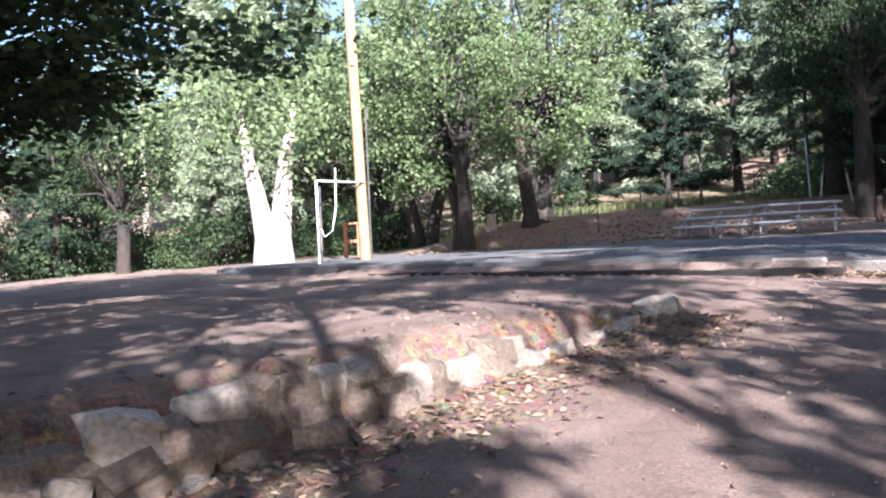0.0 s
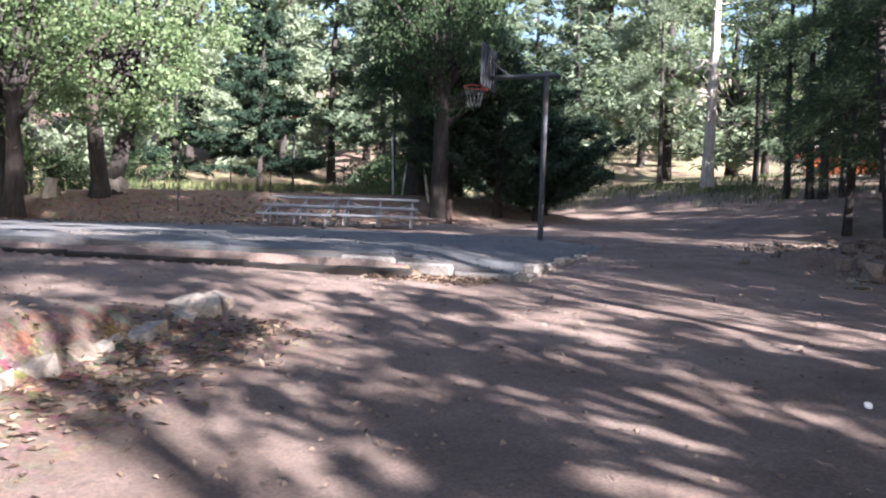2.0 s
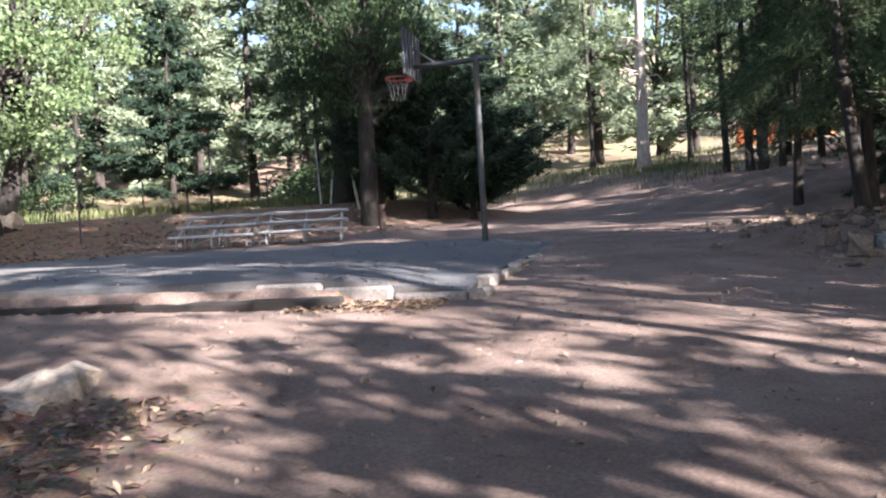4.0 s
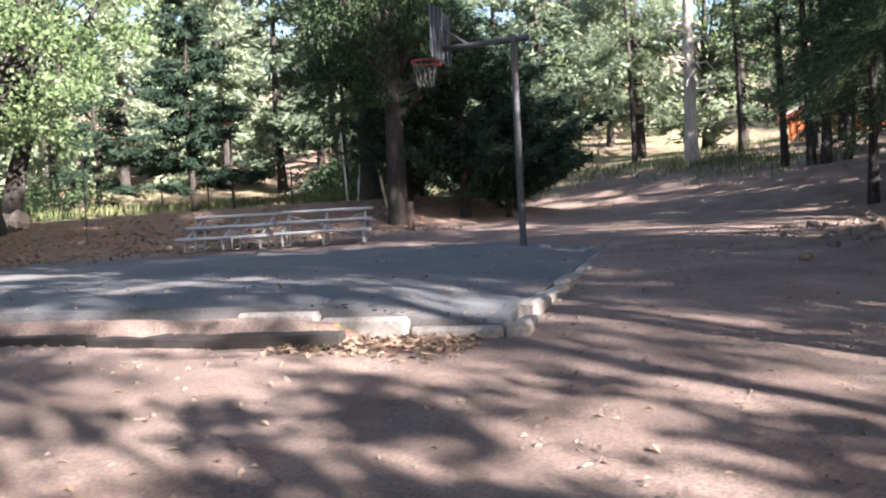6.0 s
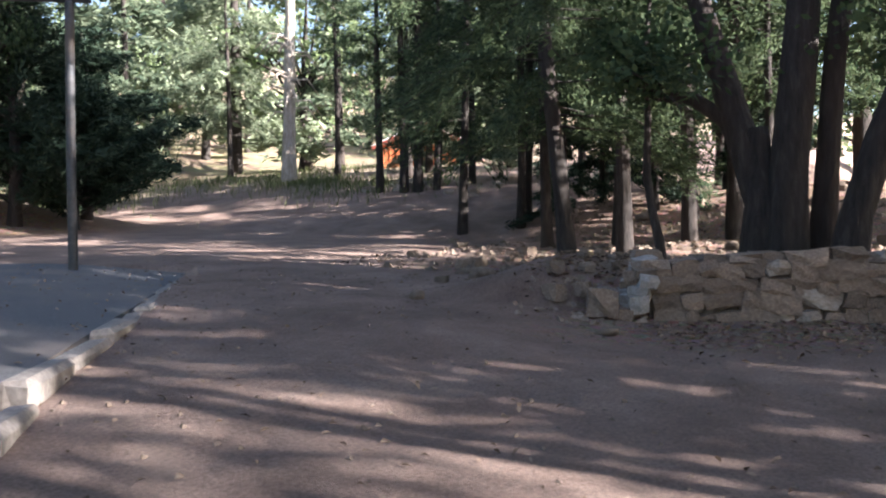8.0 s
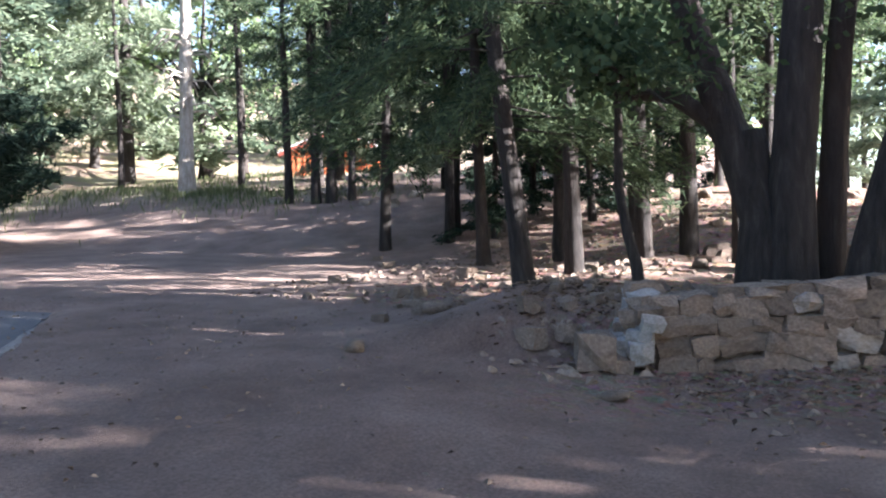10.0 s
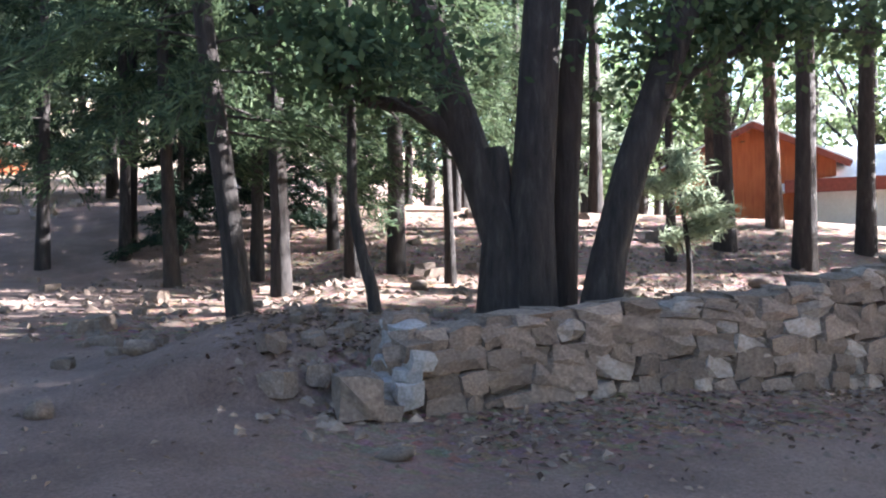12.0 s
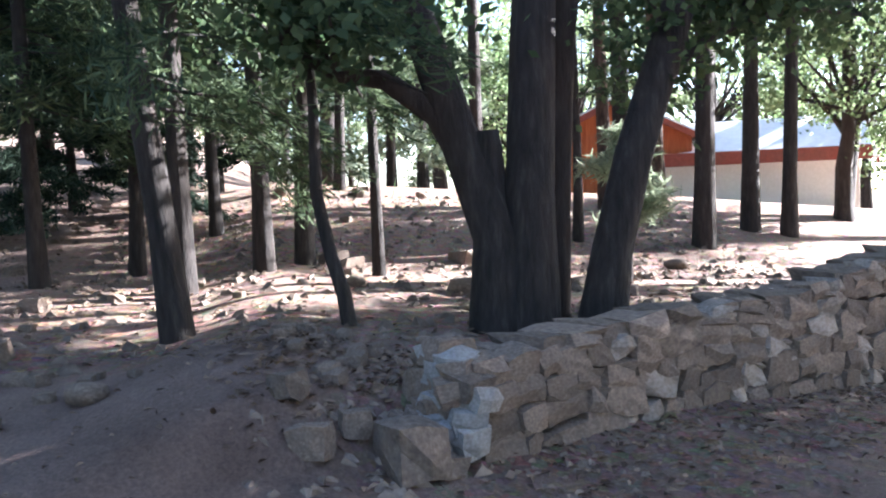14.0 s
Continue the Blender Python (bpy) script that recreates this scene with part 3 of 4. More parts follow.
def crown(seed, ends, per, size, width, fuzz):
    r = np.random.default_rng(seed)
    c = np.repeat(ends, per, 0) + r.normal(0, fuzz, (len(ends) * per, 3)) * np.array((1, 1, 0.6))
    return leaves(c, r.normal(0, 1, (len(c), 3)) + np.array((0, 0, -0.3)), size, width, r)


def clumped(seed, n, radii, mid, per, size, width, fuzz, floor=0.0):
    """Leaf clumps with gaps between them, filling a lumpy egg shape."""
    r = np.random.default_rng(seed)
    d = r.normal(0, 1, (n, 3))
    d /= np.linalg.norm(d, axis=1)[:, None]
    lump = 1 + 0.2 * np.sin(3 * np.arctan2(d[:, 1], d[:, 0]) + seed) + 0.15 * np.sin(6 * d[:, 2] + 2 * d[:, 0] + seed)
    c = d * (r.uniform(0.2, 1.0, n) ** 0.45 * lump)[:, None] * np.array(radii) + np.array(mid)
    c = c[c[:, 2] > floor]
    k = r.uniform(0.6, 1.3, len(c))
    cc = np.repeat(c, per, 0) + r.normal(0, 1, (len(c) * per, 3)) * np.repeat(k, per)[:, None] * np.array((fuzz, fuzz, fuzz * 0.5))
    return c, leaves(cc, r.normal(0, 1, (len(cc), 3)) + np.array((0, 0, -0.4)), size, width, r)


def broadleaf(seed, fork, r0, n, radii, mid, per, size, width, fuzz, leaf, bark, floor, stems=1):
    """Stems that fork into limbs reaching the leaf clumps."""
    R = random.Random(seed)
    c, (V, F) = clumped(seed, n, radii, mid, per, size, width, fuzz, floor)
    pieces, tops = [], []
    for s in range(stems):
        a = 2.4 * s + seed
        o = 0.22 * (stems - 1)
        p = [(o * math.cos(a), o * math.sin(a), -0.25), (o * 1.1 * math.cos(a), o * 1.1 * math.sin(a), 0.3), (o * 2 * math.cos(a) + 0.05, o * 2 * math.sin(a), fork * 0.6), (o * 3 * math.cos(a), o * 3 * math.sin(a) + 0.05, fork), (o * 3.4 * math.cos(a) + 0.1, o * 3.4 * math.sin(a), mid[2] + radii[2] * 0.5)]
        pieces.append(tube(p, [r0 * 1.5, r0 * 1.08, r0, r0 * 0.8, r0 * 0.15], 10, 0.08, R))
        tops.append(Vector(p[3]))
    for q in c[:: max(1, len(c) // 26)]:
        t0 = R.choice(tops)
        q = Vector(q)
        st = t0 + Vector((0, 0, R.uniform(-0.15, 0.45) * (mid[2] - fork)))
        m = st.lerp(q, 0.5) + Vector((R.uniform(-1, 1), R.uniform(-1, 1), R.uniform(0, 1))) * 0.25
        pieces.append(tube([st, m, q], [r0 * 0.34, r0 * 0.2, r0 * 0.05], 5, 0.08, R))
    v, f = joined(pieces)
    return mesh("trunk", v, f, bark, True), mesh("crown", V, F, leaf)


def conifer_kind(seed, high, r0, bare, reach, count, droop, per, size, width, fuzz, leaf, bark, lean=(0, 0)):
    (v, f), sp, di = pine_wood(seed, high, r0, lean, bare, reach, count, droop)
    a, b = needles(seed, sp, di, per, size, width, fuzz)
    return mesh("trunk", v, f, bark, True), mesh("crown", a, b, leaf)


KIND = {
    "low_pine": conifer_kind(1, 11, 0.115, 1.8, 2.9, 70, 0.32, 20, 0.26, 0.03, 0.15, NEEDLE, BARK),
    "low_pine_b": conifer_kind(2, 12, 0.115, 2.4, 2.7, 62, 0.33, 20, 0.28, 0.034, 0.16, NEEDLE, BARK),
    "mid_pine": conifer_kind(21, 11, 0.115, 2.5, 3.0, 64, 0.27, 17, 0.27, 0.035, 0.16, NEEDLE, BARK),
    "near_pine": conifer_kind(23, 11, 0.115, 1.8, 3.1, 70, 0.3, 44, 0.21, 0.018, 0.13, NEEDLE, BARK),
    # a low pine again; its sunlight is in the needle colour
    "sun_painted_pine": conifer_kind(22, 11, 0.115, 2.0, 2.8, 60, 0.3, 16, 0.28, 0.04, 0.17, NEEDLE_SUN_PAINTED, BARK),
    "high_pine": conifer_kind(3, 17, 0.2, 6.5, 2.9, 46, 0.22, 10, 0.32, 0.05, 0.2, NEEDLE, BARK),
    "high_pine_b": conifer_kind(4, 15, 0.15, 4.4, 2.5, 44, 0.25, 10, 0.32, 0.05, 0.2, NEEDLE, BARK),
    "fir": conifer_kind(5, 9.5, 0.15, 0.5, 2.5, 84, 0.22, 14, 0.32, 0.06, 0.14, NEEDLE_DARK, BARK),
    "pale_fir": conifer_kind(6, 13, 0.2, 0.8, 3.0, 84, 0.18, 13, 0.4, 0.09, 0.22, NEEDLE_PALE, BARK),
    "oak": broadleaf(7, 2.6, 0.27, 95, (3.3, 3.3, 3.4), (0, 0, 5.4), 100, 0.155, 0.105, 0.36, LEAF, BARK, 2.2),
    "bough_oak": broadleaf(7, 2.6, 0.27, 330, (3.3, 3.3, 3.4), (0, 0, 5.4), 110, 0.16, 0.11, 0.36, LEAF, BARK, 2.2),
    # four oaks kept out of view, added only to cast shade
    "loose_shade_oak": broadleaf(41, 4.6, 0.13, 44, (3.5, 3.1, 1.5), (0, 0, 7.5), 70, 0.2, 0.15, 0.3, LEAF, BARK, 5.2),
    "close_shade_oak": broadleaf(42, 4.6, 0.14, 92, (3.6, 3.3, 1.6), (0, 0, 7.5), 70, 0.2, 0.15, 0.32, LEAF, BARK, 5.2),
    "high_shade_oak": broadleaf(43, 9.5, 0.09, 62, (3.9, 3.6, 1.9), (0, 0, 14.0), 80, 0.22, 0.16, 0.36, LEAF, BARK, 10.5),
    "top_shade_oak": broadleaf(44, 14.0, 0.11, 90, (3.8, 3.4, 2.0), (0, 0, 18.6), 80, 0.24, 0.17, 0.4, LEAF, BARK, 14.5),
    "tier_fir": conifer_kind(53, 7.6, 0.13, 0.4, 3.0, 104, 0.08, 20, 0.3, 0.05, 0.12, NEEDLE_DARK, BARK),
    "red_pine": conifer_kind(24, 15, 0.19, 5.5, 2.5, 40, 0.25, 10, 0.32, 0.05, 0.2, NEEDLE, BARK_RED),
    "dark_oak": broadleaf(47, 3.0, 0.42, 150, (3.4, 3.4, 3.6), (0, 0, 6.2), 100, 0.17, 0.11, 0.38, LEAF, BARK, 2.7),
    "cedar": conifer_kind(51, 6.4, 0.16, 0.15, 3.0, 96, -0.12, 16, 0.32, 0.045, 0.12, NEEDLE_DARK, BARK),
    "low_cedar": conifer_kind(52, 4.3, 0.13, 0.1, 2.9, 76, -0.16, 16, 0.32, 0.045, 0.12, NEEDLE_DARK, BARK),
    "maple": broadleaf(8, 2.0, 0.2, 105, (3.2, 3.0, 3.6), (0, 0, 4.9), 150, 0.12, 0.09, 0.38, LEAF_BRIGHT, BARK, 1.5, 2),
    "shrub": broadleaf(31, 0.4, 0.04, 46, (1.5, 1.4, 0.9), (0, 0, 0.75), 60, 0.13, 0.08, 0.26, LEAF, BARK, 0.08, 2),
    # far trees: front light and haze are put into lighter foliage colours
    "far_fir": conifer_kind(9, 14, 0.2, 1.0, 3.0, 50, 0.2, 7, 0.55, 0.14, 0.26, NEEDLE_SUN_PAINTED, BARK),
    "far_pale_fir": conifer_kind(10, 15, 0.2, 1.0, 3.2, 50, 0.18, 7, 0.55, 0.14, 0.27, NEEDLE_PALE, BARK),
    "far_oak": broadleaf(11, 2.0, 0.22, 110, (3.6, 3.6, 4.0), (0, 0, 4.8), 28, 0.23, 0.16, 0.42, LEAF_BRIGHT, BARK, 0.6),
    "far_maple": broadleaf(12, 2.0, 0.22, 110, (3.8, 3.6, 4.2), (0, 0, 5.0), 28, 0.23, 0.16, 0.42, LEAF_BRIGHT, BARK, 0.6),
}
WHAT = {
    "low_pine": ("young dark-green pine with low drooping branches", "pine tree"),
    "low_pine_b": ("slim dark pine with drooping needles above bare trunk", "pine tree"),
    "mid_pine": ("young dark-green pine with low drooping branches", "pine tree"),
    "near_pine": ("young pine with sunlit grey-green needles", "pine tree"),
    "sun_painted_pine": ("young pine with sunlit grey-green needles", "pine tree"),
    "high_pine": ("tall ponderosa pine with a long bare trunk", "pine tree"),
    "high_pine_b": ("slender tall pine with dark furrowed bark", "pine tree"),
    "fir": ("dark fir with tiered branches down to the ground", "fir tree"),
    "pale_fir": ("fir behind the clearing, painted pale green as if sunlit", "fir tree"),
    "bough_oak": ("leafy green oak with low hanging boughs", "oak tree"),
    "loose_shade_oak": ("unseen slim oak with a broad flat crown, added for shade", "oak tree"),
    "close_shade_oak": ("unseen slim oak with a dense flat crown, added for shade", "oak tree"),
    "high_shade_oak": ("unseen very tall oak with a loose crown, added for shade", "oak tree"),
    "top_shade_oak": ("unseen very tall oak with a dense crown, added for shade", "oak tree"),
    "tier_fir": ("dark fir with tiered branches down to the grass", "fir tree"),
    "red_pine": ("pine with a thick reddish-brown trunk", "pine tree"),
    "dark_oak": ("big dark-trunked oak behind the bleachers", "oak tree"),
    "cedar": ("dense dark cedar with upswept boughs to the ground", "cedar"),
    "low_cedar": ("low dark cedar spreading to the ground", "cedar"),
    "oak": ("leafy green oak with spreading dark limbs", "oak tree"),
    "maple": ("bright green broadleaf tree with forked trunks", "broadleaf tree"),
    "far_maple": ("distant bright broadleaf tree on the slope", "broadleaf tree"),
    "shrub": ("low green shrub added to darken the wood's shaded floor", "shrub"),
    "far_fir": ("distant hillside conifer with needles lightened for sun and haze", "fir tree"),
    "far_pale_fir": ("distant hillside conifer painted pale as if sunlit", "fir tree"),
    "far_oak": ("distant green broadleaf tree on the slope", "broadleaf tree"),
}


def tree(kind, x, y, size=1.0, turn=0.0, wide=1.0, label="", tilt=(0, 0), group="", bark=None):
    label = label or WHAT[kind][0]
    t = thing("tree", sized(pose(x, y, on_land(x, y), tilt[0], tilt[1], turn), size * wide, size * wide, size), label, WHAT[kind][1], group or "trees of the wood")
    tr, cr = KIND[kind]
    put("trunk", tr, t)
    put("crown", cr, t)
    return t


def own_tree(x, y, trunk_me, crown_me, label, category):
    t = thing("tree", pose(x, y, on_land(x, y)), label, category, "trees of the wood")
    put("trunk", trunk_me, t)
    if crown_me is not None:
        put("crown", crown_me, t)
    return t


# four-stemmed oak behind the rubble wall
def many_stemmed():
    r = random.Random(5)
    stems = [
        ([(0.0, 0.15, -0.2), (0.06, 0.12, 0.75), (0.16, 0.35, 1.5), (0.26, 0.62, 2.4), (0.5, 1.2, 4.2), (0.7, 1.5, 6.5)], [0.24, 0.19, 0.175, 0.16, 0.11, 0.05]),
        ([(0.0, -0.14, -0.2), (0.05, -0.18, 1.1), (0.14, -0.25, 2.3), (0.25, -0.4, 4.5), (0.3, -0.4, 7.5)], [0.26, 0.21, 0.2, 0.15, 0.05]),
        ([(0.4, -0.46, -0.2), (0.4, -0.53, 1.2), (0.4, -0.6, 2.4), (0.35, -0.85, 4.5), (0.2, -1.0, 7)], [0.17, 0.13, 0.12, 0.1, 0.05]),
        ([(-0.03, -0.72, -0.2), (0.0, -0.85, 0.6), (0.05, -1.08, 1.4), (0.1, -1.42, 2.3), (0.2, -2.1, 4.2), (0.3, -2.5, 6.2)], [0.23, 0.18, 0.17, 0.155, 0.11, 0.04]),
        ([(0.12, 0.1, -0.2), (0.13, 0.12, 0.9), (0.1, 0.16, 1.5), (0.09, 0.17, 1.62)], [0.2, 0.15, 0.13, 0.11]),
        ([(0.14, 0.3, 1.3), (0.2, 0.55, 1.75), (0.28, 0.95, 2.05), (0.3, 1.35, 2.1), (0.3, 1.8, 2.35)], [0.12, 0.1, 0.085, 0.06, 0.025]),
    ]
    pieces = [tube(p, [k * 0.97 for k in q], 12, 0.07, r) for p, q in stems]
    ends = []
    for p, q in stems[:4] + stems[5:]:
        for i in range(len(p) - 2, len(p)):
            for _ in range(5 if len(p) > 5 or i else 3):
                a = Vector(p[i])
                d = Vector((r.uniform(-1, 1), r.uniform(-1, 1), r.uniform(-0.3, 0.6))) * r.uniform(0.6, 1.7)
                pieces.append(tube([a, a + d * 0.5 + Vector((0, 0, 0.08)), a + d], [0.035, 0.025, 0.008], 5))
                ends += [tuple(a + d * 0.6), tuple(a + d)]
    low = [Vector(q) for q in ((0.08, -1.2, 1.8), (0.2, -1.7, 2.3), (0.4, -2.3, 2.6), (0.5, -3.0, 2.75), (0.5, -3.6, 2.7))]
    pieces.append(tube(low, [0.06, 0.05, 0.04, 0.025, 0.01], 7, 0.08, r))
    for _ in range(16):
        a = low[r.randrange(1, 5)]
        d = Vector((r.uniform(-0.7, 0.7), r.uniform(-0.4, 1.0), r.uniform(-0.1, 0.7)))
        pieces.append(tube([a, a + d * 0.6, a + d], [0.02, 0.014, 0.006], 5))
        ends += [tuple(a + d * 0.7), tuple(a + d)]
    ends = np.array(ends)
    ends = ends[ends[:, 2] > 2.05]
    a, b = crown(77, ends, 105, 0.11, 0.075, 0.32)
    v, f = joined(pieces)
    return mesh("trunk", v, f, BARK, True), mesh("crown", a, b, LEAF)


own_tree(14.02, 7.62, *many_stemmed(), "dark oak with four leaning stems behind the wall", "oak tree")

# leaning thin trunks and pines of the eastern wood
tv, tf = tube([(0, 0, -0.2), (0.02, 0.06, 0.25), (0.06, 0.15, 0.55), (0.12, 0.25, 1.06), (0.18, 0.25, 1.8), (0.24, 0.3, 2.6), (0.3, 0.2, 4)], [0.07, 0.06, 0.055, 0.05, 0.045, 0.035, 0.02], 8, 0.08, random.Random(3))
lv, lf_ = crown(6, np.array([(0.25, 0.2 + 0.1 * i, 2.4 + 0.3 * i) for i in range(6)]), 50, 0.14, 0.09, 0.35)
own_tree(14.23, 8.9, mesh("trunk", tv, tf, BARK, True), mesh("crown", lv, lf_, LEAF), "thin crooked sapling trunk at the road edge", "sapling")
tree("near_pine", 14.6, 10.34, 1.0, 20, 1.0, "young pine with a leaning reddish trunk and low branches", (-4.5, 2))
for kind, x, y, sz, tn in [
    ("high_pine_b", 17.9, 10.7, 0.85, 40), ("high_pine_b", 18.6, 9.75, 0.8, 10), ("high_pine_b", 19.5, 9.2, 0.9, 100), ("high_pine_b", 18.0, 8.3, 0.5, 30),
    ("mid_pine", 22.5, 10.6, 0.9, 200), ("mid_pine", 21.9, 14.4, 1.0, 80), ("fir", 24.4, 13.4, 0.6, 20), ("high_pine_b", 21.3, 14.3, 0.7, 140),
    ("high_pine", 21.3, 1.95, 0.95, 30), ("high_pine", 22.6, 0.15, 0.85, 90), ("high_pine_b", 22.3, -0.55, 0.95, 150), ("low_pine_b", 25.5, 8.2, 1.0, 60),
    ("high_pine_b", 22.6, 3.0, 1.2, 10), ("red_pine", 24.3, 2.6, 0.85, 45), ("high_pine_b", 21.5, 4.3, 0.6, 75), ("mid_pine", 27.5, 11.0, 1.1, 15),
    ("high_pine_b", 25.4, 21.3, 0.8, 30), ("high_pine_b", 25.4, 20.4, 0.85, 60), ("high_pine", 25.5, 19.9, 0.75, 90), ("high_pine_b", 25.9, 19.4, 0.7, 200),
    ("high_pine_b", 30.8, 27.4, 0.8, 120), ("pale_fir", 29.5, 18.0, 0.8, 70), ("low_pine_b", 31.0, 12.0, 1.1, 20), ("mid_pine", 33.0, 16.0, 1.2, 160),
    ("low_pine_b", 29.5, 6.5, 1.1, 110), ("high_pine", 28.5, 4.5, 0.9, 25), ("oak", 33, 8, 1.1, 40), ("sun_painted_pine", 27.0, 15.0, 1.0, 300),
    ("mid_pine", 20.2, 11.6, 0.95, 20), ("low_pine_b", 20.6, 15.4, 0.9, 100), ("red_pine", 25.1, 1.0, 0.9, 40), ("low_pine_b", 19.0, 12.6, 0.9, 250),
    ("sun_painted_pine", 30.5, 23.6, 1.0, 10), ("sun_painted_pine", 29.2, 21.4, 0.95, 130), ("sun_painted_pine", 27.8, 19.3, 1.0, 60), ("fir", 29.6, 15.2, 1.0, 20), ("fir", 23.5, 11.8, 0.55, 90), ("fir", 26.5, 9.4, 0.7, 200), ("fir", 21.8, 13.4, 0.5, 310), ("pale_fir", 33.5, 24.5, 0.8, 330), ("maple", 24.6, -3.4, 0.95, 60),
]:
    tree(kind, x, y, sz, tn)

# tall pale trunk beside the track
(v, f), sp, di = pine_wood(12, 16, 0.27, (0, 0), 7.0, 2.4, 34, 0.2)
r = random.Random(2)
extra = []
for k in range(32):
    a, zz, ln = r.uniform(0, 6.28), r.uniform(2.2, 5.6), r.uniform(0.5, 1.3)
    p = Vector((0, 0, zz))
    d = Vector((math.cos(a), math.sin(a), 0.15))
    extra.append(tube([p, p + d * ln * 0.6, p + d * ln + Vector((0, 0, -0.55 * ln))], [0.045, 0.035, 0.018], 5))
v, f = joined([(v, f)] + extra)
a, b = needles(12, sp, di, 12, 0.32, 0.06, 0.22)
own_tree(27.1, 26.6, mesh("trunk", v, f, BARK_PALE, True), mesh("crown", a, b, NEEDLE), "tall pine with dead twigs and a trunk painted pale as sunlit", "pine tree")

# young fluffy pine in front of the cabin
(v, f), sp, di = pine_wood(15, 1.95, 0.04, (0, 0), 0.55, 0.8, 16, -0.1)
a, b = needles(15, sp, di, 55, 0.26, 0.02, 0.1)
own_tree(17.6, 5.1, mesh("trunk", v, f, BARK, True), mesh("crown", a, b, NEEDLE_PALE), "thin young pine with tufts of long pale needles", "sapling")

# dark cedars and oaks beyond the court
tree("cedar", 15.7, 25.3, 1.0, 0)
tree("low_cedar", 18.2, 26.0, 1.2, 80)
tree("low_cedar", 17.0, 24.7, 0.85, 200, 1.1)
tree("cedar", 14.6, 26.6, 0.9, 140, 0.9)
tree("low_pine", 15.6, 28.6, 1.0, 60, 1.1)
tree("dark_oak", 13.35, 25.15, 1.1, 30, 0.56)
tree("dark_oak", 14.2, 28.65, 1.2, 150, 0.6)
tree("high_pine_b", 15.5, 33.5, 0.7, 10)
tree("tier_fir", 9.3, 32.3, 0.98, 0, 0.92)
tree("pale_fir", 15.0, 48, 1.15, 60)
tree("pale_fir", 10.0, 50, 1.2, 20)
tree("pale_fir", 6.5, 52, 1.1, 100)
tree("maple", 0.96, 26.4, 1.15, 30, 1.0, "bright green broadleaf tree with a dark trunk")
tree("maple", 3.34, 27.4, 1.2, 140, 1.0, "bright green broadleaf tree with a dark trunk")
tree("fir", 6.9, 37.0, 0.75, 250)
tree("oak", -2.9, 40, 1.4, 70)
tree("maple", -0.5, 33.0, 1.3, 280)

# forked trunk, its sun glare painted as pale bark, with leaves above
R5 = random.Random(9)
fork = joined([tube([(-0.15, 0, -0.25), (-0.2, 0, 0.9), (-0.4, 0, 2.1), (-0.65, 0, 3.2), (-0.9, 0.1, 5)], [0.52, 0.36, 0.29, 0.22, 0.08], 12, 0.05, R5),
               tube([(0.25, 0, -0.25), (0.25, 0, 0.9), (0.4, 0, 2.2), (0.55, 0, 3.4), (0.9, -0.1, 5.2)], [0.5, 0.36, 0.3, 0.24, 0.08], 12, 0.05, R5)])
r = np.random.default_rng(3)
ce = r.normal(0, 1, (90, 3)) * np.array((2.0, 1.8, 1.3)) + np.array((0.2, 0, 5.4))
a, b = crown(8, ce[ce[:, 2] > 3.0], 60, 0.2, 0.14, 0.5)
own_tree(-5.35, 26.5, mesh("trunk", *fork, BARK_PALE, True), mesh("crown", a, b, LEAF_BRIGHT), "broadleaf tree with two trunks painted pale for sun glare", "broadleaf tree")
for kind, x, y, sz, tn in [("oak", -22, 43, 1.0, 0), ("far_fir", -20.5, 43.5, 0.8, 0), ("fir", -19, 40, 0.9, 60), ("oak", -16, 38, 0.9, 200), ("pale_fir", -11, 40, 0.8, 50), ("pale_fir", -14, 50, 1.0, 10), ("pale_fir", -8, 36, 0.75, 120), ("oak", -12, 31, 0.9, 20), ("fir", -15.5, 33, 0.8, 310)]:
    tree(kind, x, y, sz, tn)
(v, f), sp, di = pine_wood(19, 11, 0.2, (0, 0), 6.5, 1.2, 20, 0.2)
a, b = needles(19, sp, di, 8, 0.35, 0.07, 0.25)
own_tree(-16.4, 45.5, mesh("trunk", v, f, BARK_PALE, True), mesh("crown", a, b, NEEDLE), "straight pale snag of a pine in the far wood", "pine tree")

# oak whose boughs hang over the start of the walk
tree("bough_oak", -7.0, 10.5, 0.8, 15, 1.6, "oak with dark boughs overhanging the dirt terrace")

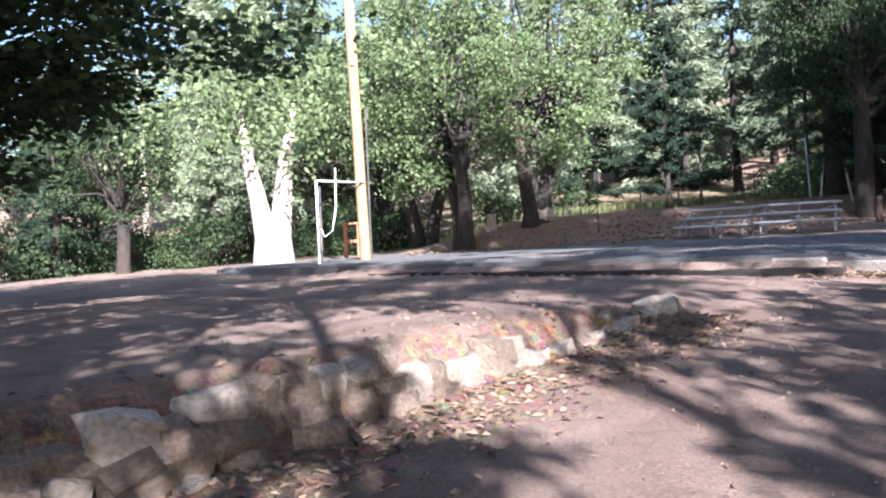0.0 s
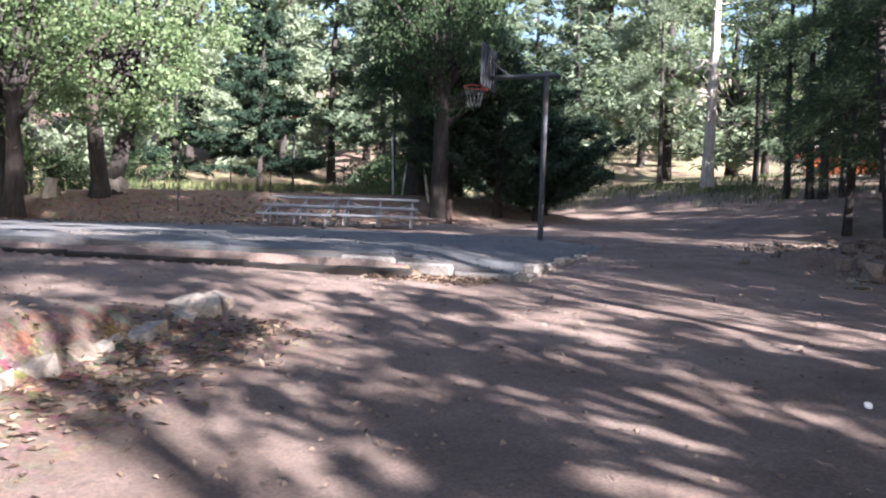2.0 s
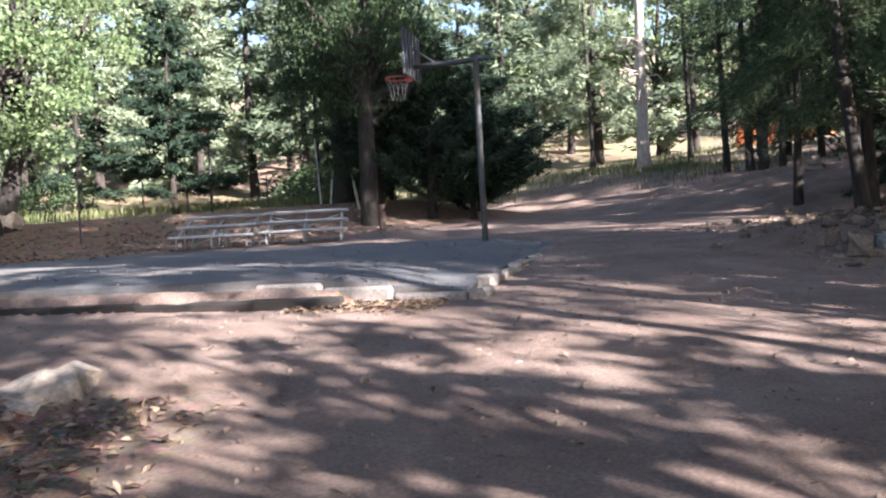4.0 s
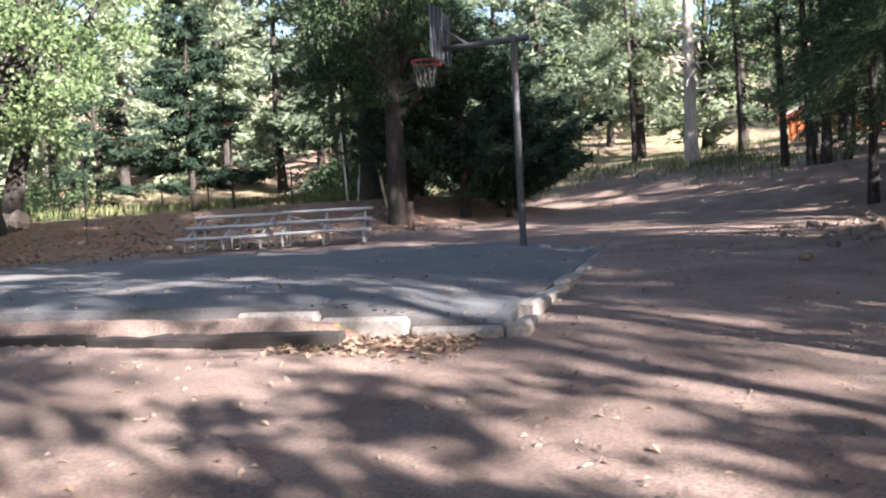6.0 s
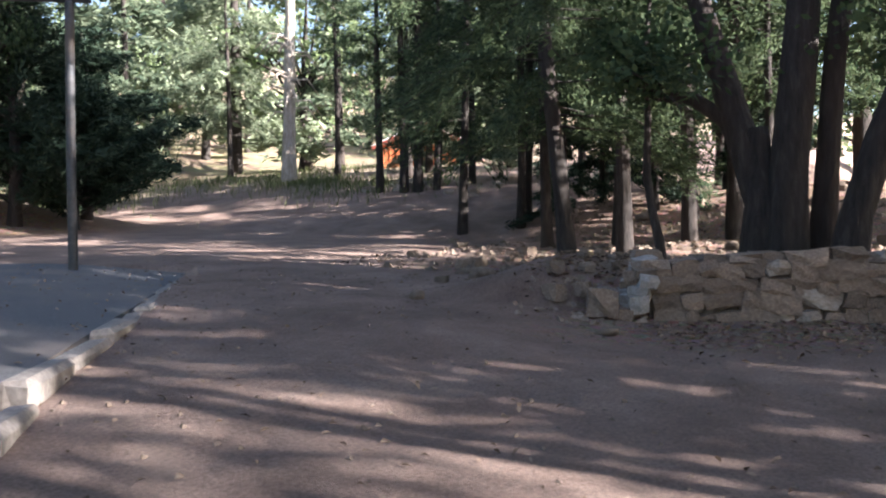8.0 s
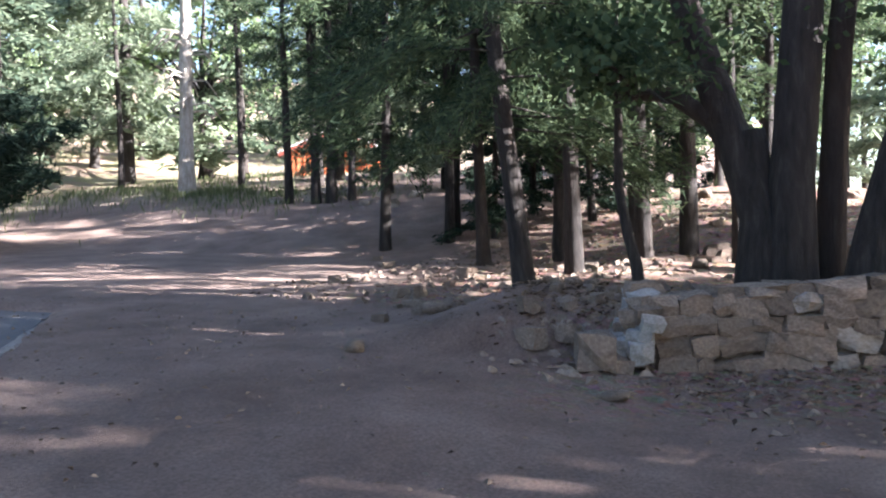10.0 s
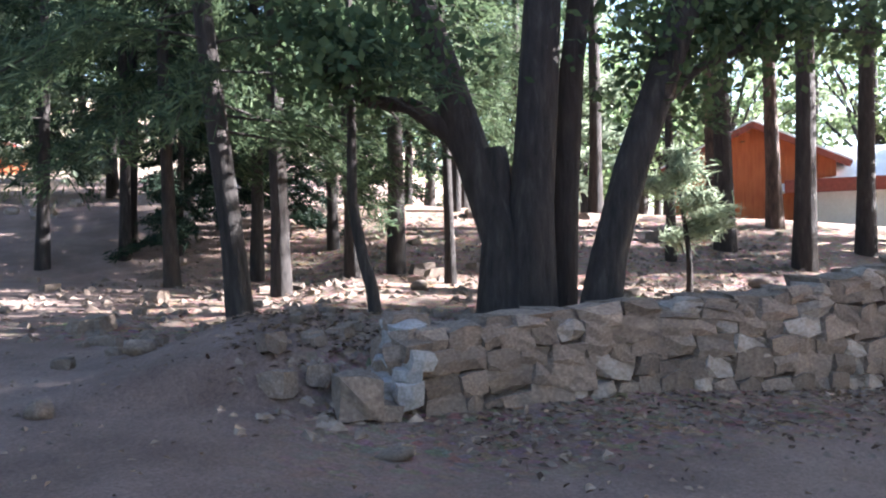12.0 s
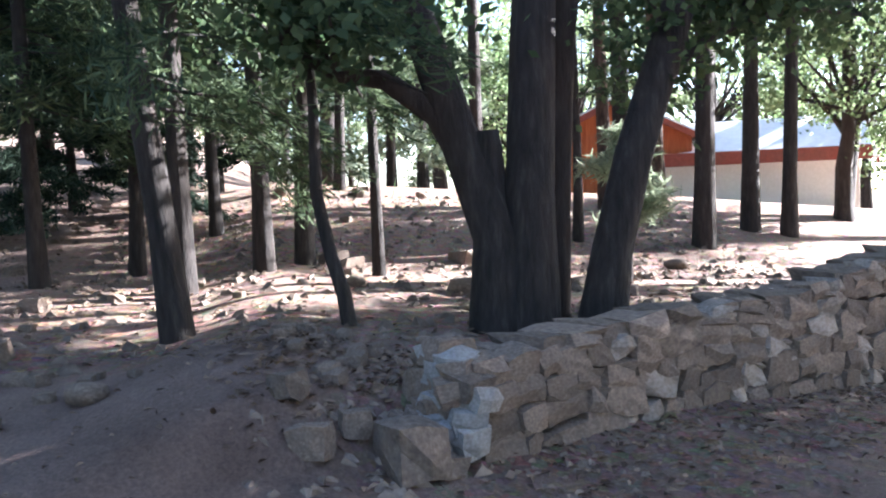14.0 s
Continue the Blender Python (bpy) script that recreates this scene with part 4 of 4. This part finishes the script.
# unseen trees added to the south, placed so that their shade dapples the clearing
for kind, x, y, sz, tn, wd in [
    ("loose_shade_oak", -3.4, -7.1, 1.0, 0, 1.0), ("close_shade_oak", 0.6, -8.6, 1.0, 70, 0.75), ("close_shade_oak", -1.0, -9.8, 1.0, 150, 0.8), ("loose_shade_oak", 7.5, -8.5, 1.0, 15, 0.9), ("loose_shade_oak", 6.1, -4.8, 1.0, 120, 0.75),
    ("close_shade_oak", -1.6, -3.2, 1.0, 200, 1.0), ("loose_shade_oak", 10.2, -7.6, 1.0, 30, 0.9), ("close_shade_oak", 13.3, -5.3, 1.0, 170, 0.85), ("loose_shade_oak", 14.0, -1.2, 1.0, 260, 0.95), ("close_shade_oak", 16.6, -6.6, 1.0, 80, 0.95), ("loose_shade_oak", 16.2, -1.1, 1.0, 10, 0.75), ("close_shade_oak", 15.4, -4.2, 1.0, 120, 0.8),
    ("high_shade_oak", 13.2, -8.6, 1.0, 0, 1.0), ("high_shade_oak", 10.2, -4.2, 1.0, 140, 1.0), ("high_shade_oak", 16.2, -4.6, 1.0, 250, 1.0), ("high_shade_oak", 5.0, -10.8, 1.0, 60, 1.0), ("high_shade_oak", 12.0, -9.9, 1.0, 220, 1.1), ("high_shade_oak", 14.6, -11.2, 1.0, 320, 1.0),
    ("high_shade_oak", -1.0, -10.6, 1.0, 190, 1.0), ("high_shade_oak", 1.8, -6.2, 1.0, 290, 1.0), ("high_shade_oak", 9.2, -0.8, 1.0, 20, 0.9),
    ("top_shade_oak", 12.4, -6.4, 1.0, 40, 1.0), ("top_shade_oak", 15.6, -3.0, 1.0, 160, 1.0), ("top_shade_oak", 18.8, -2.8, 1.0, 270, 1.0), ("top_shade_oak", 19.3, -1.5, 1.0, 200, 0.85), ("top_shade_oak", 9.0, -5.0, 1.0, 100, 0.9),
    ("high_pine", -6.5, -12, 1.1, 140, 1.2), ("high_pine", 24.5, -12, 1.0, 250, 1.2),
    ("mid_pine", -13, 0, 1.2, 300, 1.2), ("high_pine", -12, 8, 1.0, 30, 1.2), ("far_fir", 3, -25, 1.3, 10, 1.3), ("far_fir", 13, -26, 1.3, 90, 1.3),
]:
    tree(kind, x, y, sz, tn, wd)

# wooded slopes all round
rng = random.Random(77)
FAR = ["far_fir", "far_pale_fir", "far_pale_fir", "far_fir", "far_pale_fir", "far_oak", "far_maple"]
for k in range(101):
    if k < 87:
        a, d = rng.uniform(-22, 118), rng.uniform(43, 80)
        if a < 40:
            if k % 3 == 0:
                continue
            d = rng.uniform(46, 80)
    else:
        a, d = rng.uniform(118, 338), rng.uniform(32, 60)
    x, y = 5 + d * math.cos(radians(a)), 5 + d * math.sin(radians(a))
    tree(rng.choice(FAR) if a > 40 else rng.choice(["far_pale_fir", "far_maple"]), x, y, rng.uniform(0.9, 1.5), rng.uniform(0, 360), 1.15)
for kind, x, y, sz, tn in [("mid_pine", 17.5, 32, 1.0, 0), ("far_fir", 20.5, 33, 1.0, 40), ("far_fir", 24.5, 36, 0.9, 90), ("low_pine_b", 16.8, 29.8, 1.0, 220), ("far_pale_fir", 22, 39, 1.0, 10), ("far_fir", 28.5, 38, 1.0, 130), ("sun_painted_pine", 33, 36, 1.2, 60), ("fir", 21.8, 31.5, 0.36, 50), ("far_pale_fir", 6, 43, 0.9, 20), ("far_maple", -6, 46, 1.1, 20), ("far_pale_fir", 1.5, 42, 0.9, 200), ("far_fir", 19, 43, 1.0, 80), ("far_fir", 36, 22, 0.9, 10), ("far_oak", 38, 12, 1.0, 70), ("far_pale_fir", 40, 4, 1.1, 30), ("far_oak", 44, -4, 1.2, 150), ("far_fir", 38, 33, 1.0, 0), ("far_maple", 40, -9, 1.2, 0), ("far_maple", 44, -15, 1.3, 40), ("far_oak", 37, -14, 1.1, 80), ("far_maple", 46, 2, 1.2, 10), ("far_pale_fir", 35, -20, 1.3, 10)]:
    tree(kind, x, y, sz, tn)
# shrubs added in place of the dark shade between the far trunks
rng = random.Random(8)
for k in range(24):
    x, y = rng.uniform(-19, 7) if k % 4 else rng.uniform(17, 24), rng.uniform(31, 41)
    tree("shrub", x, y, rng.uniform(0.8, 1.5), rng.uniform(0, 360), 1.1)

# ---- things round the court ----
POLE = (10.58, 15.32)
pz = 1.5
hoop = thing("basketball_hoop", pose(POLE[0], POLE[1], pz, 0, 0, math.degrees(math.atan2(CV[1], CV[0]))), "grey steel basketball hoop on a gooseneck pole", "basketball hoop")
put("pole", mesh("pole", *tube([(0, 0, -0.3), (0.01, 0, 1.6), (0, 0, 3.36), (0, 0, 3.5)], [0.06, 0.057, 0.055, 0.055], 14), STEEL, True), hoop)
put("arm", mesh("arm", *tube([(-0.25, 0, 3.42), (0.5, 0, 3.41), (1.2, 0, 3.4)], [0.05, 0.05, 0.05], 12), STEEL, True), hoop)
put("brace", mesh("brace", *tube([(0.75, 0, 3.4), (1.22, 0, 3.75)], [0.025, 0.025], 8), STEEL, True), hoop)
board = put("backboard", bm_mesh("backboard", box(0.035, 1.06, 0.88, 0.01, (1.26, 0, 3.62)), BOARD), hoop, None, "fan board painted dark for the shade on it")
for k in range(5):
    put("slat", bm_mesh("slat", box(0.03, 0.05, 0.86, 0.006, (1.225, -0.44 + 0.22 * k, 3.62)), STEEL if k % 2 else BOARD), board)
ring_v, ring_f = tube([(1.55 + 0.23 * math.cos(i * math.pi / 12), 0.23 * math.sin(i * math.pi / 12), 3.22) for i in range(25)], [0.013] * 25, 6)
rim_ob = put("rim", mesh("rim", ring_v, ring_f, RED, True), hoop, None, "red steel rim")
put("bracket", bm_mesh("bracket", box(0.09, 0.12, 0.12, 0.01, (1.31, 0, 3.2)), RED), rim_ob)
strands = []
for i in range(12):
    a0, a1 = i * math.pi / 6, (i + 0.5) * math.pi / 6
    for s_ in (1, -1):
        strands.append(tube([(1.55 + 0.225 * math.cos(a0), 0.225 * math.sin(a0), 3.21), (1.55 + 0.17 * math.cos(a0 + s_ * 0.3), 0.17 * math.sin(a0 + s_ * 0.3), 3.0), (1.55 + 0.13 * math.cos(a0), 0.13 * math.sin(a0), 2.8)], [0.003] * 3, 4))
put("net", mesh("net", *joined(strands), NET), rim_ob)


def bleacher(x, y, turn, length):
    """Three rows of aluminium planks on trestle frames; local x runs along the seats, y to the back."""
    b = thing("bleacher", pose(x, y, on_land(x, y) + 0.02, 0, 0, turn), "low three-row aluminium bleacher beside the court", "bleacher", "bleachers by the court")
    for k in range(3):
        put("seat", bm_mesh("seat", box(length, 0.28, 0.06, 0.012, (0, 0.6 * k, 0.3 + 0.24 * k)), ALUMINIUM), b)
        if k:
            put("footboard", bm_mesh("footboard", box(length, 0.22, 0.045, 0.01, (0, 0.6 * k - 0.3, 0.1 + 0.2 * k)), ALUMINIUM), b)
    for sx in (-0.42, 0.0, 0.42):
        px = sx * length
        fr = put("support", mesh("support", *joined([
            tube([(px, -0.1, 0.02), (px, 1.35, 0.02)], [0.025, 0.025], 6),
            tube([(px, 0.0, 0.02), (px, 0.0, 0.29)], [0.025, 0.025], 6),
            tube([(px, 0.6, 0.02), (px, 0.6, 0.53)], [0.025, 0.025], 6),
            tube([(px, 1.2, 0.02), (px, 1.2, 0.77)], [0.025, 0.025], 6),
            tube([(px, 0.0, 0.27), (px, 1.25, 0.74)], [0.022, 0.022], 6)]), ALUMINIUM), b)
    put("cross_brace", mesh("cross_brace", *joined([tube([(-0.42 * length, 1.22, 0.1), (0.42 * length, 1.22, 0.7)], [0.018, 0.018], 6), tube([(0.42 * length, 1.22, 0.1), (-0.42 * length, 1.22, 0.7)], [0.018, 0.018], 6)]), ALUMINIUM), b)
    return b


bleacher(7.3, 21.6, -34, 1.95)
bleacher(9.15, 20.55, -28, 2.05)


def post(name, x, y, tall, r0, mat, label, category, lean=(0, 0), parts=()):
    p = thing(name, pose(x, y, on_land(x, y)), label, category)
    put("shaft", mesh("shaft", *tube([(0, 0, -0.3), (lean[0] * 0.5, lean[1] * 0.5, tall * 0.5), (lean[0], lean[1], tall)], [r0, r0 * 0.95, r0 * 0.9], 10), mat, True), p)
    return p


stump = post("wooden_post", 12.97, 23.7, 0.75, 0.1, BARK_RED, "short weathered wooden post under the oak", "post")
up = post("utility_pole", -1.9, 21.9, 9.5, 0.15, WOOD_POLE, "tall sunlit wooden utility pole", "utility pole", (-0.25, 0))
put("conduit", mesh("conduit", *tube([(0.16, -0.05, 0), (0.15, -0.05, 4.2)], [0.025, 0.025], 8), STEEL), up)
put("step_bolt", mesh("step_bolt", *tube([(0.1, -0.1, 3.6), (0.3, -0.12, 3.62)], [0.015, 0.015], 6), STEEL), up)
sw = thing("swing_frame", pose(-2.9, 20.2, on_land(-2.9, 20.2)), "thin pale steel frame with a hanging swing chain", "swing")
put("upright", mesh("upright", *tube([(0, 0, -0.2), (0, 0, 2.25)], [0.03, 0.028], 10), WHITE, True), sw)
put("upright", mesh("upright", *tube([(-0.12, 1.3, -0.2), (-0.1, 1.2, 2.2)], [0.03, 0.028], 10), STEEL, True), sw)
put("crossbar", mesh("crossbar", *tube([(0, 0, 2.24), (0.55, 0.8, 2.26), (1.05, 1.6, 2.3)], [0.025] * 3, 8), WHITE, True), sw)
put("swing_chain", mesh("swing_chain", *tube([(0.42, 0.5, 2.6), (0.4, 0.5, 1.6), (0.3, 0.45, 1.0), (0.1, 0.4, 0.85), (0.03, 0.35, 1.05)], [0.018] * 5, 8), WHITE, True), sw)
bin_ = thing("wooden_stand", pose(-2.75, 26.6, on_land(-2.75, 26.6)), "small red-brown wooden stand behind the pole", "stand")
for px, py in ((-0.22, -0.15), (0.22, -0.15), (-0.22, 0.15), (0.22, 0.15)):
    put("leg", bm_mesh("leg", box(0.1, 0.1, 1.2, 0.01, (px, py, 0.5)), WOOD_RED), bin_)
put("top", bm_mesh("top", box(0.62, 0.5, 0.07, 0.012, (0, 0, 1.13)), WOOD_RED), bin_)
put("crosspiece", bm_mesh("crosspiece", box(0.5, 0.06, 0.1, 0.01, (0, -0.18, 0.55)), WOOD_RED), bin_)
sl = post("thin_post", 5.13, 25.6, 2.0, 0.022, STEEL, "thin rusty steel post beyond the court", "post")
for x, y, h, ln in ((14.6, 31.5, 2.6, (-0.15, 0)), (15.0, 31.6, 2.3, (0.35, 0))):
    post("pale_pole", x, y, h, 0.035, WHITE, "thin pale leaning pole in the grass", "pole", ln)
h2 = post("far_hoop_post", 11.0, 33.5, 3.2, 0.05, STEEL, "far steel post with a small red panel", "post")
put("panel", bm_mesh("panel", box(0.3, 0.04, 0.22, 0.02, (0, -0.06, 3.15)), RED), h2, None, "small red panel")
for x, y in ((8.6, 34), (10.3, 34.3), (13.4, 34.0), (16.4, 34.5)):
    post("fence_post", x, y, 1.3, 0.03, STEEL, "thin grey fence post before the meadow", "fence post")
st = thing("tree_stump", pose(1.9, 27.9, on_land(1.9, 27.9)), "weathered tree stump on the leafy bank", "tree stump")
put("stump", mesh("stump", *tube([(0, 0, -0.2), (0, 0, 0.1), (0.02, 0, 0.55)], [0.24, 0.17, 0.15], 12, 0.1, random.Random(4)), BARK_PALE), st)
# branch torn from the oak, pale where it broke
bl = thing("broken_branch", pose(13.75, 26.9, on_land(13.75, 26.9)), "pale broken branch leaning between two oaks", "branch")
put("branch", mesh("branch", *tube([(0.12, 0, 0.0), (0.02, -0.02, 0.5), (-0.08, -0.05, 1.0), (-0.2, -0.05, 1.35)], [0.035, 0.045, 0.04, 0.02], 8, 0.1, random.Random(6)), BARK_PALE), bl)


# ---- cabins among the trees ----
def gable(sx, sy, wall_h, ridge_h):
    """A gabled body: ridge along local y, gables on the faces across it."""
    bm = bmesh.new()
    h = sx / 2
    P = [bm.verts.new(p) for p in ((-h, 0, 0), (h, 0, 0), (h, 0, wall_h), (0, 0, ridge_h), (-h, 0, wall_h), (-h, sy, 0), (h, sy, 0), (h, sy, wall_h), (0, sy, ridge_h), (-h, sy, wall_h))]
    for q in ((0, 1, 2, 3, 4), (9, 8, 7, 6, 5), (1, 6, 7, 2), (5, 0, 4, 9), (2, 7, 8, 3), (3, 8, 9, 4), (0, 5, 6, 1)):
        bm.faces.new([P[i] for i in q])
    return bm


def cabin(x, y, turn, sx, sy, wall_h, ridge_h, wall_mat, label, z=None):
    c = thing("cabin", pose(x, y, (on_land(x, y) if z is None else z) - 0.3, 0, 0, turn), label, "cabin")
    body = put("wall", bm_mesh("wall", gable(sx, sy, wall_h, ridge_h), wall_mat), c)
    slope = math.atan2(ridge_h - wall_h, sx / 2)
    run = math.hypot(ridge_h - wall_h, sx / 2) + 0.45
    for s in (-1, 1):
        m = pose(0, sy / 2, ridge_h + 0.06) @ pose(0, 0, 0, 0, math.degrees(slope) * s, 0) @ pose(s * run / 2, 0, 0)
        put("roof", bm_mesh("roof", box(run, sy + 0.9, 0.09, 0.01), ROOF), c, m, "pale metal roof")
        mt = pose(0, -0.46, ridge_h + 0.0) @ pose(0, 0, 0, 0, math.degrees(slope) * s, 0) @ pose(s * run / 2, 0, -0.06)
        put("bargeboard", bm_mesh("bargeboard", box(run, 0.05, 0.2, 0.01), CABIN_DARK), c, mt)
    n = int(sx / 0.32)
    for k in range(n):      # batten strips on the gable
        px = -sx / 2 + (k + 0.5) * sx / n
        top_h = wall_h + (ridge_h - wall_h) * (1 - abs(px) / (sx / 2)) - 0.05
        put("batten", bm_mesh("batten", box(0.06, 0.03, top_h, 0.006, (px, -0.014, top_h / 2)), wall_mat), body)
    return c


cabin(39.5, 28.6, -62, 4.6, 6, 1.9, 2.9, CABIN, "orange-stained wooden cabin glimpsed between pine trunks", on_land(39.5, 28.6) - 0.5)
cabin(33.0, -1.4, -108, 4.9, 5, 2.3, 3.5, CABIN, "orange-red gabled cabin with a pale roof")
lodge = cabin(31.5, -8.9, -29, 4.4, 6.0, 2.1, 3.4, PLASTER, "long pale lodge with a dark red eave")
put("eave", bm_mesh("eave", box(0.08, 6.6, 0.42, 0.02, (-2.62, 3.0, 2.1)), CABIN_DARK), lodge, None, "dark red eave board")

# ---- litter, twigs, grass ----
def scatter(name, seed, n, where, size, width, mat, label, category, lift=0.012, flat_=0.25):
    r = np.random.default_rng(seed)
    p = where(r, n)
    z = land(p[:, 0], p[:, 1])
    U_, V_ = court_uv(p[:, 0], p[:, 1])
    inside = (U_ > 0) & (U_ < 8.3) & (V_ > 0) & (V_ < 18)
    z = np.where(inside, court_z(U_, V_), z)
    c = np.column_stack([p, z + lift + 0.16 * np.exp(-(((p[:, 0] - 12.9) / 0.75) ** 2 + ((p[:, 1] - 9.75) / 0.7) ** 2))])
    a = r.normal(0, 1, (n, 3)) * np.array((1, 1, flat_))
    V, F = leaves(c, a, size, width, r, 0.05)
    k = V.reshape(-1, 4, 3)
    mid = k.mean(1, keepdims=True)
    k[:, 1::2, 2] = mid[:, :, 2] + (k[:, 1::2, 2] - mid[:, :, 2]) * 0.35 + 0.008
    tagged(put(name, mesh(name, k.reshape(-1, 3), F, mat)), label, category, kind="stuff")


def along_row(r, n):
    s, d = r.uniform(-1.5, 7.8, n), r.normal(-0.35, 0.35, n)
    return np.column_stack([-3 + 0.7 * s - 0.714 * d, 2.6 + 0.714 * s + 0.7 * d])


def by_kerb(r, n):
    u_, v_ = r.normal(-0.4, 0.22, n), r.uniform(0.1, 1.6, n)
    x, y = court_xy(u_, v_)
    return np.column_stack([x, y])


def wall_foot(r, n):
    d, o = r.uniform(0, 7.5, n), np.abs(r.normal(0.1, 0.75, n))
    w_ = [wall_at(q) for q in d]
    return np.array([(a[0] + a[3] * q, a[1] - a[2] * q) for a, q in zip(w_, o)])


def bank(r, n):
    return np.column_stack([r.uniform(-1, 14, n), r.normal(25.2, 1.4, n)])


def woods(r, n):
    return np.column_stack([r.uniform(13.6, 25, n), r.uniform(1, 14, n)])


def rubble(r, n):
    return np.column_stack([r.normal(12.6, 0.55, n), r.normal(9.15, 0.4, n)])


def road(r, n):
    return np.column_stack([r.uniform(-2, 13, n), r.uniform(2, 16, n)])


scatter("fallen_leaves", 1, 2600, along_row, 0.075, 0.045, DEAD_LEAF, "dry brown leaves along the stone row", "leaf litter")
scatter("fallen_leaves", 2, 700, by_kerb, 0.075, 0.045, DEAD_LEAF, "dry brown leaves heaped before the kerb", "leaf litter")
scatter("fallen_leaves", 3, 1700, wall_foot, 0.07, 0.045, DEAD_LEAF, "dry leaves at the foot of the rubble wall", "leaf litter")
scatter("fallen_leaves", 4, 2600, bank, 0.13, 0.08, DEAD_LEAF, "red-brown leaves on the bank beyond the court", "leaf litter")
scatter("fallen_leaves", 5, 3200, woods, 0.1, 0.05, DEAD_LEAF, "pine straw and leaves on the forest floor", "leaf litter")
scatter("fallen_leaves", 6, 700, rubble, 0.07, 0.045, DEAD_LEAF, "dry leaves caught among rubble", "leaf litter")
scatter("fallen_leaves", 7, 2400, road, 0.05, 0.03, DEAD_LEAF, "scattered dry leaves on the dirt road", "leaf litter")


def pebbles(seed, n, where, lo, hi, label):
    r = np.random.default_rng(seed)
    p = where(r, n)
    z = land(p[:, 0], p[:, 1])
    base = np.array([(1, 0, 0), (-0.5, 0.87, 0), (-0.5, -0.87, 0), (0.3, 0.2, 0.7), (-0.3, -0.1, 0.6)])
    fc = np.array([(0, 1, 3), (1, 4, 3), (1, 2, 4), (2, 0, 4), (0, 3, 4)])
    s = r.uniform(lo, hi, n)
    t = r.uniform(0, 6.28, n)
    V = []
    for k in range(n):
        c, q = math.cos(t[k]), math.sin(t[k])
        b = base * s[k] * r.uniform(0.7, 1.2, (5, 3))
        V.append(np.column_stack([b[:, 0] * c - b[:, 1] * q + p[k, 0], b[:, 0] * q + b[:, 1] * c + p[k, 1], b[:, 2] + z[k] - 0.004]))
    F = (fc[None] + (np.arange(n) * 5)[:, None, None]).reshape(-1, 3)
    tagged(put("pebbles", mesh("pebbles", np.concatenate(V), F, STONE)), label, "pebbles", kind="stuff")


pebbles(1, 2600, road, 0.008, 0.03, "grit and pebbles on the dirt road")
pebbles(2, 500, rubble, 0.02, 0.08, "broken stone rubble by the wall's end")
pebbles(3, 1400, woods, 0.03, 0.11, "broken stones on the forest floor")
pebbles(4, 400, wall_foot, 0.015, 0.05, "stone chips at the foot of the wall")


def tufts(seed, cx, cy, sx, sy, n, tall, label):
    r = np.random.default_rng(seed)
    p = np.column_stack([r.normal(cx, sx, n), r.normal(cy, sy, n)])
    c = np.column_stack([p, land(p[:, 0], p[:, 1]) + tall * 0.45])
    V, F = leaves(c, np.tile((0.0, 0.0, 1.0), (n, 1)), tall, 0.03, r, 0.25)
    tagged(put("grass", mesh("grass", V, F, GRASS)), label, "grass", kind="stuff")


tufts(1, 27.3, 26.0, 1.2, 0.8, 900, 0.3, "dry yellow grass round the pale pine")
tufts(2, 26.5, 22.5, 1.5, 1.5, 900, 0.28, "dry yellow grass beside the track")
tufts(3, 12, 35, 5, 2.0, 2500, 0.5, "tall yellow-green grass of the meadow")
tufts(4, 30, 31, 6, 2.0, 2000, 0.35, "sunlit grass beyond the track")
paper = bmesh.new()
bmesh.ops.create_grid(paper, x_segments=4, y_segments=4, size=0.04)
for q in paper.verts:
    q.co.z = 0.05 * math.sin(q.co.x * 40) * math.cos(q.co.y * 30) + 0.05
bmesh.ops.solidify(paper, geom=paper.faces[:], thickness=0.003)
tagged(put("paper_scrap", bm_mesh("paper_scrap", paper, WHITE), None, sized(pose(5.4, 4.55, on_land(5.4, 4.55) + 0.01, 40, 10, 30), 0.55, 0.6, 0.4)), "crumpled scrap of white paper on the dirt", "litter")
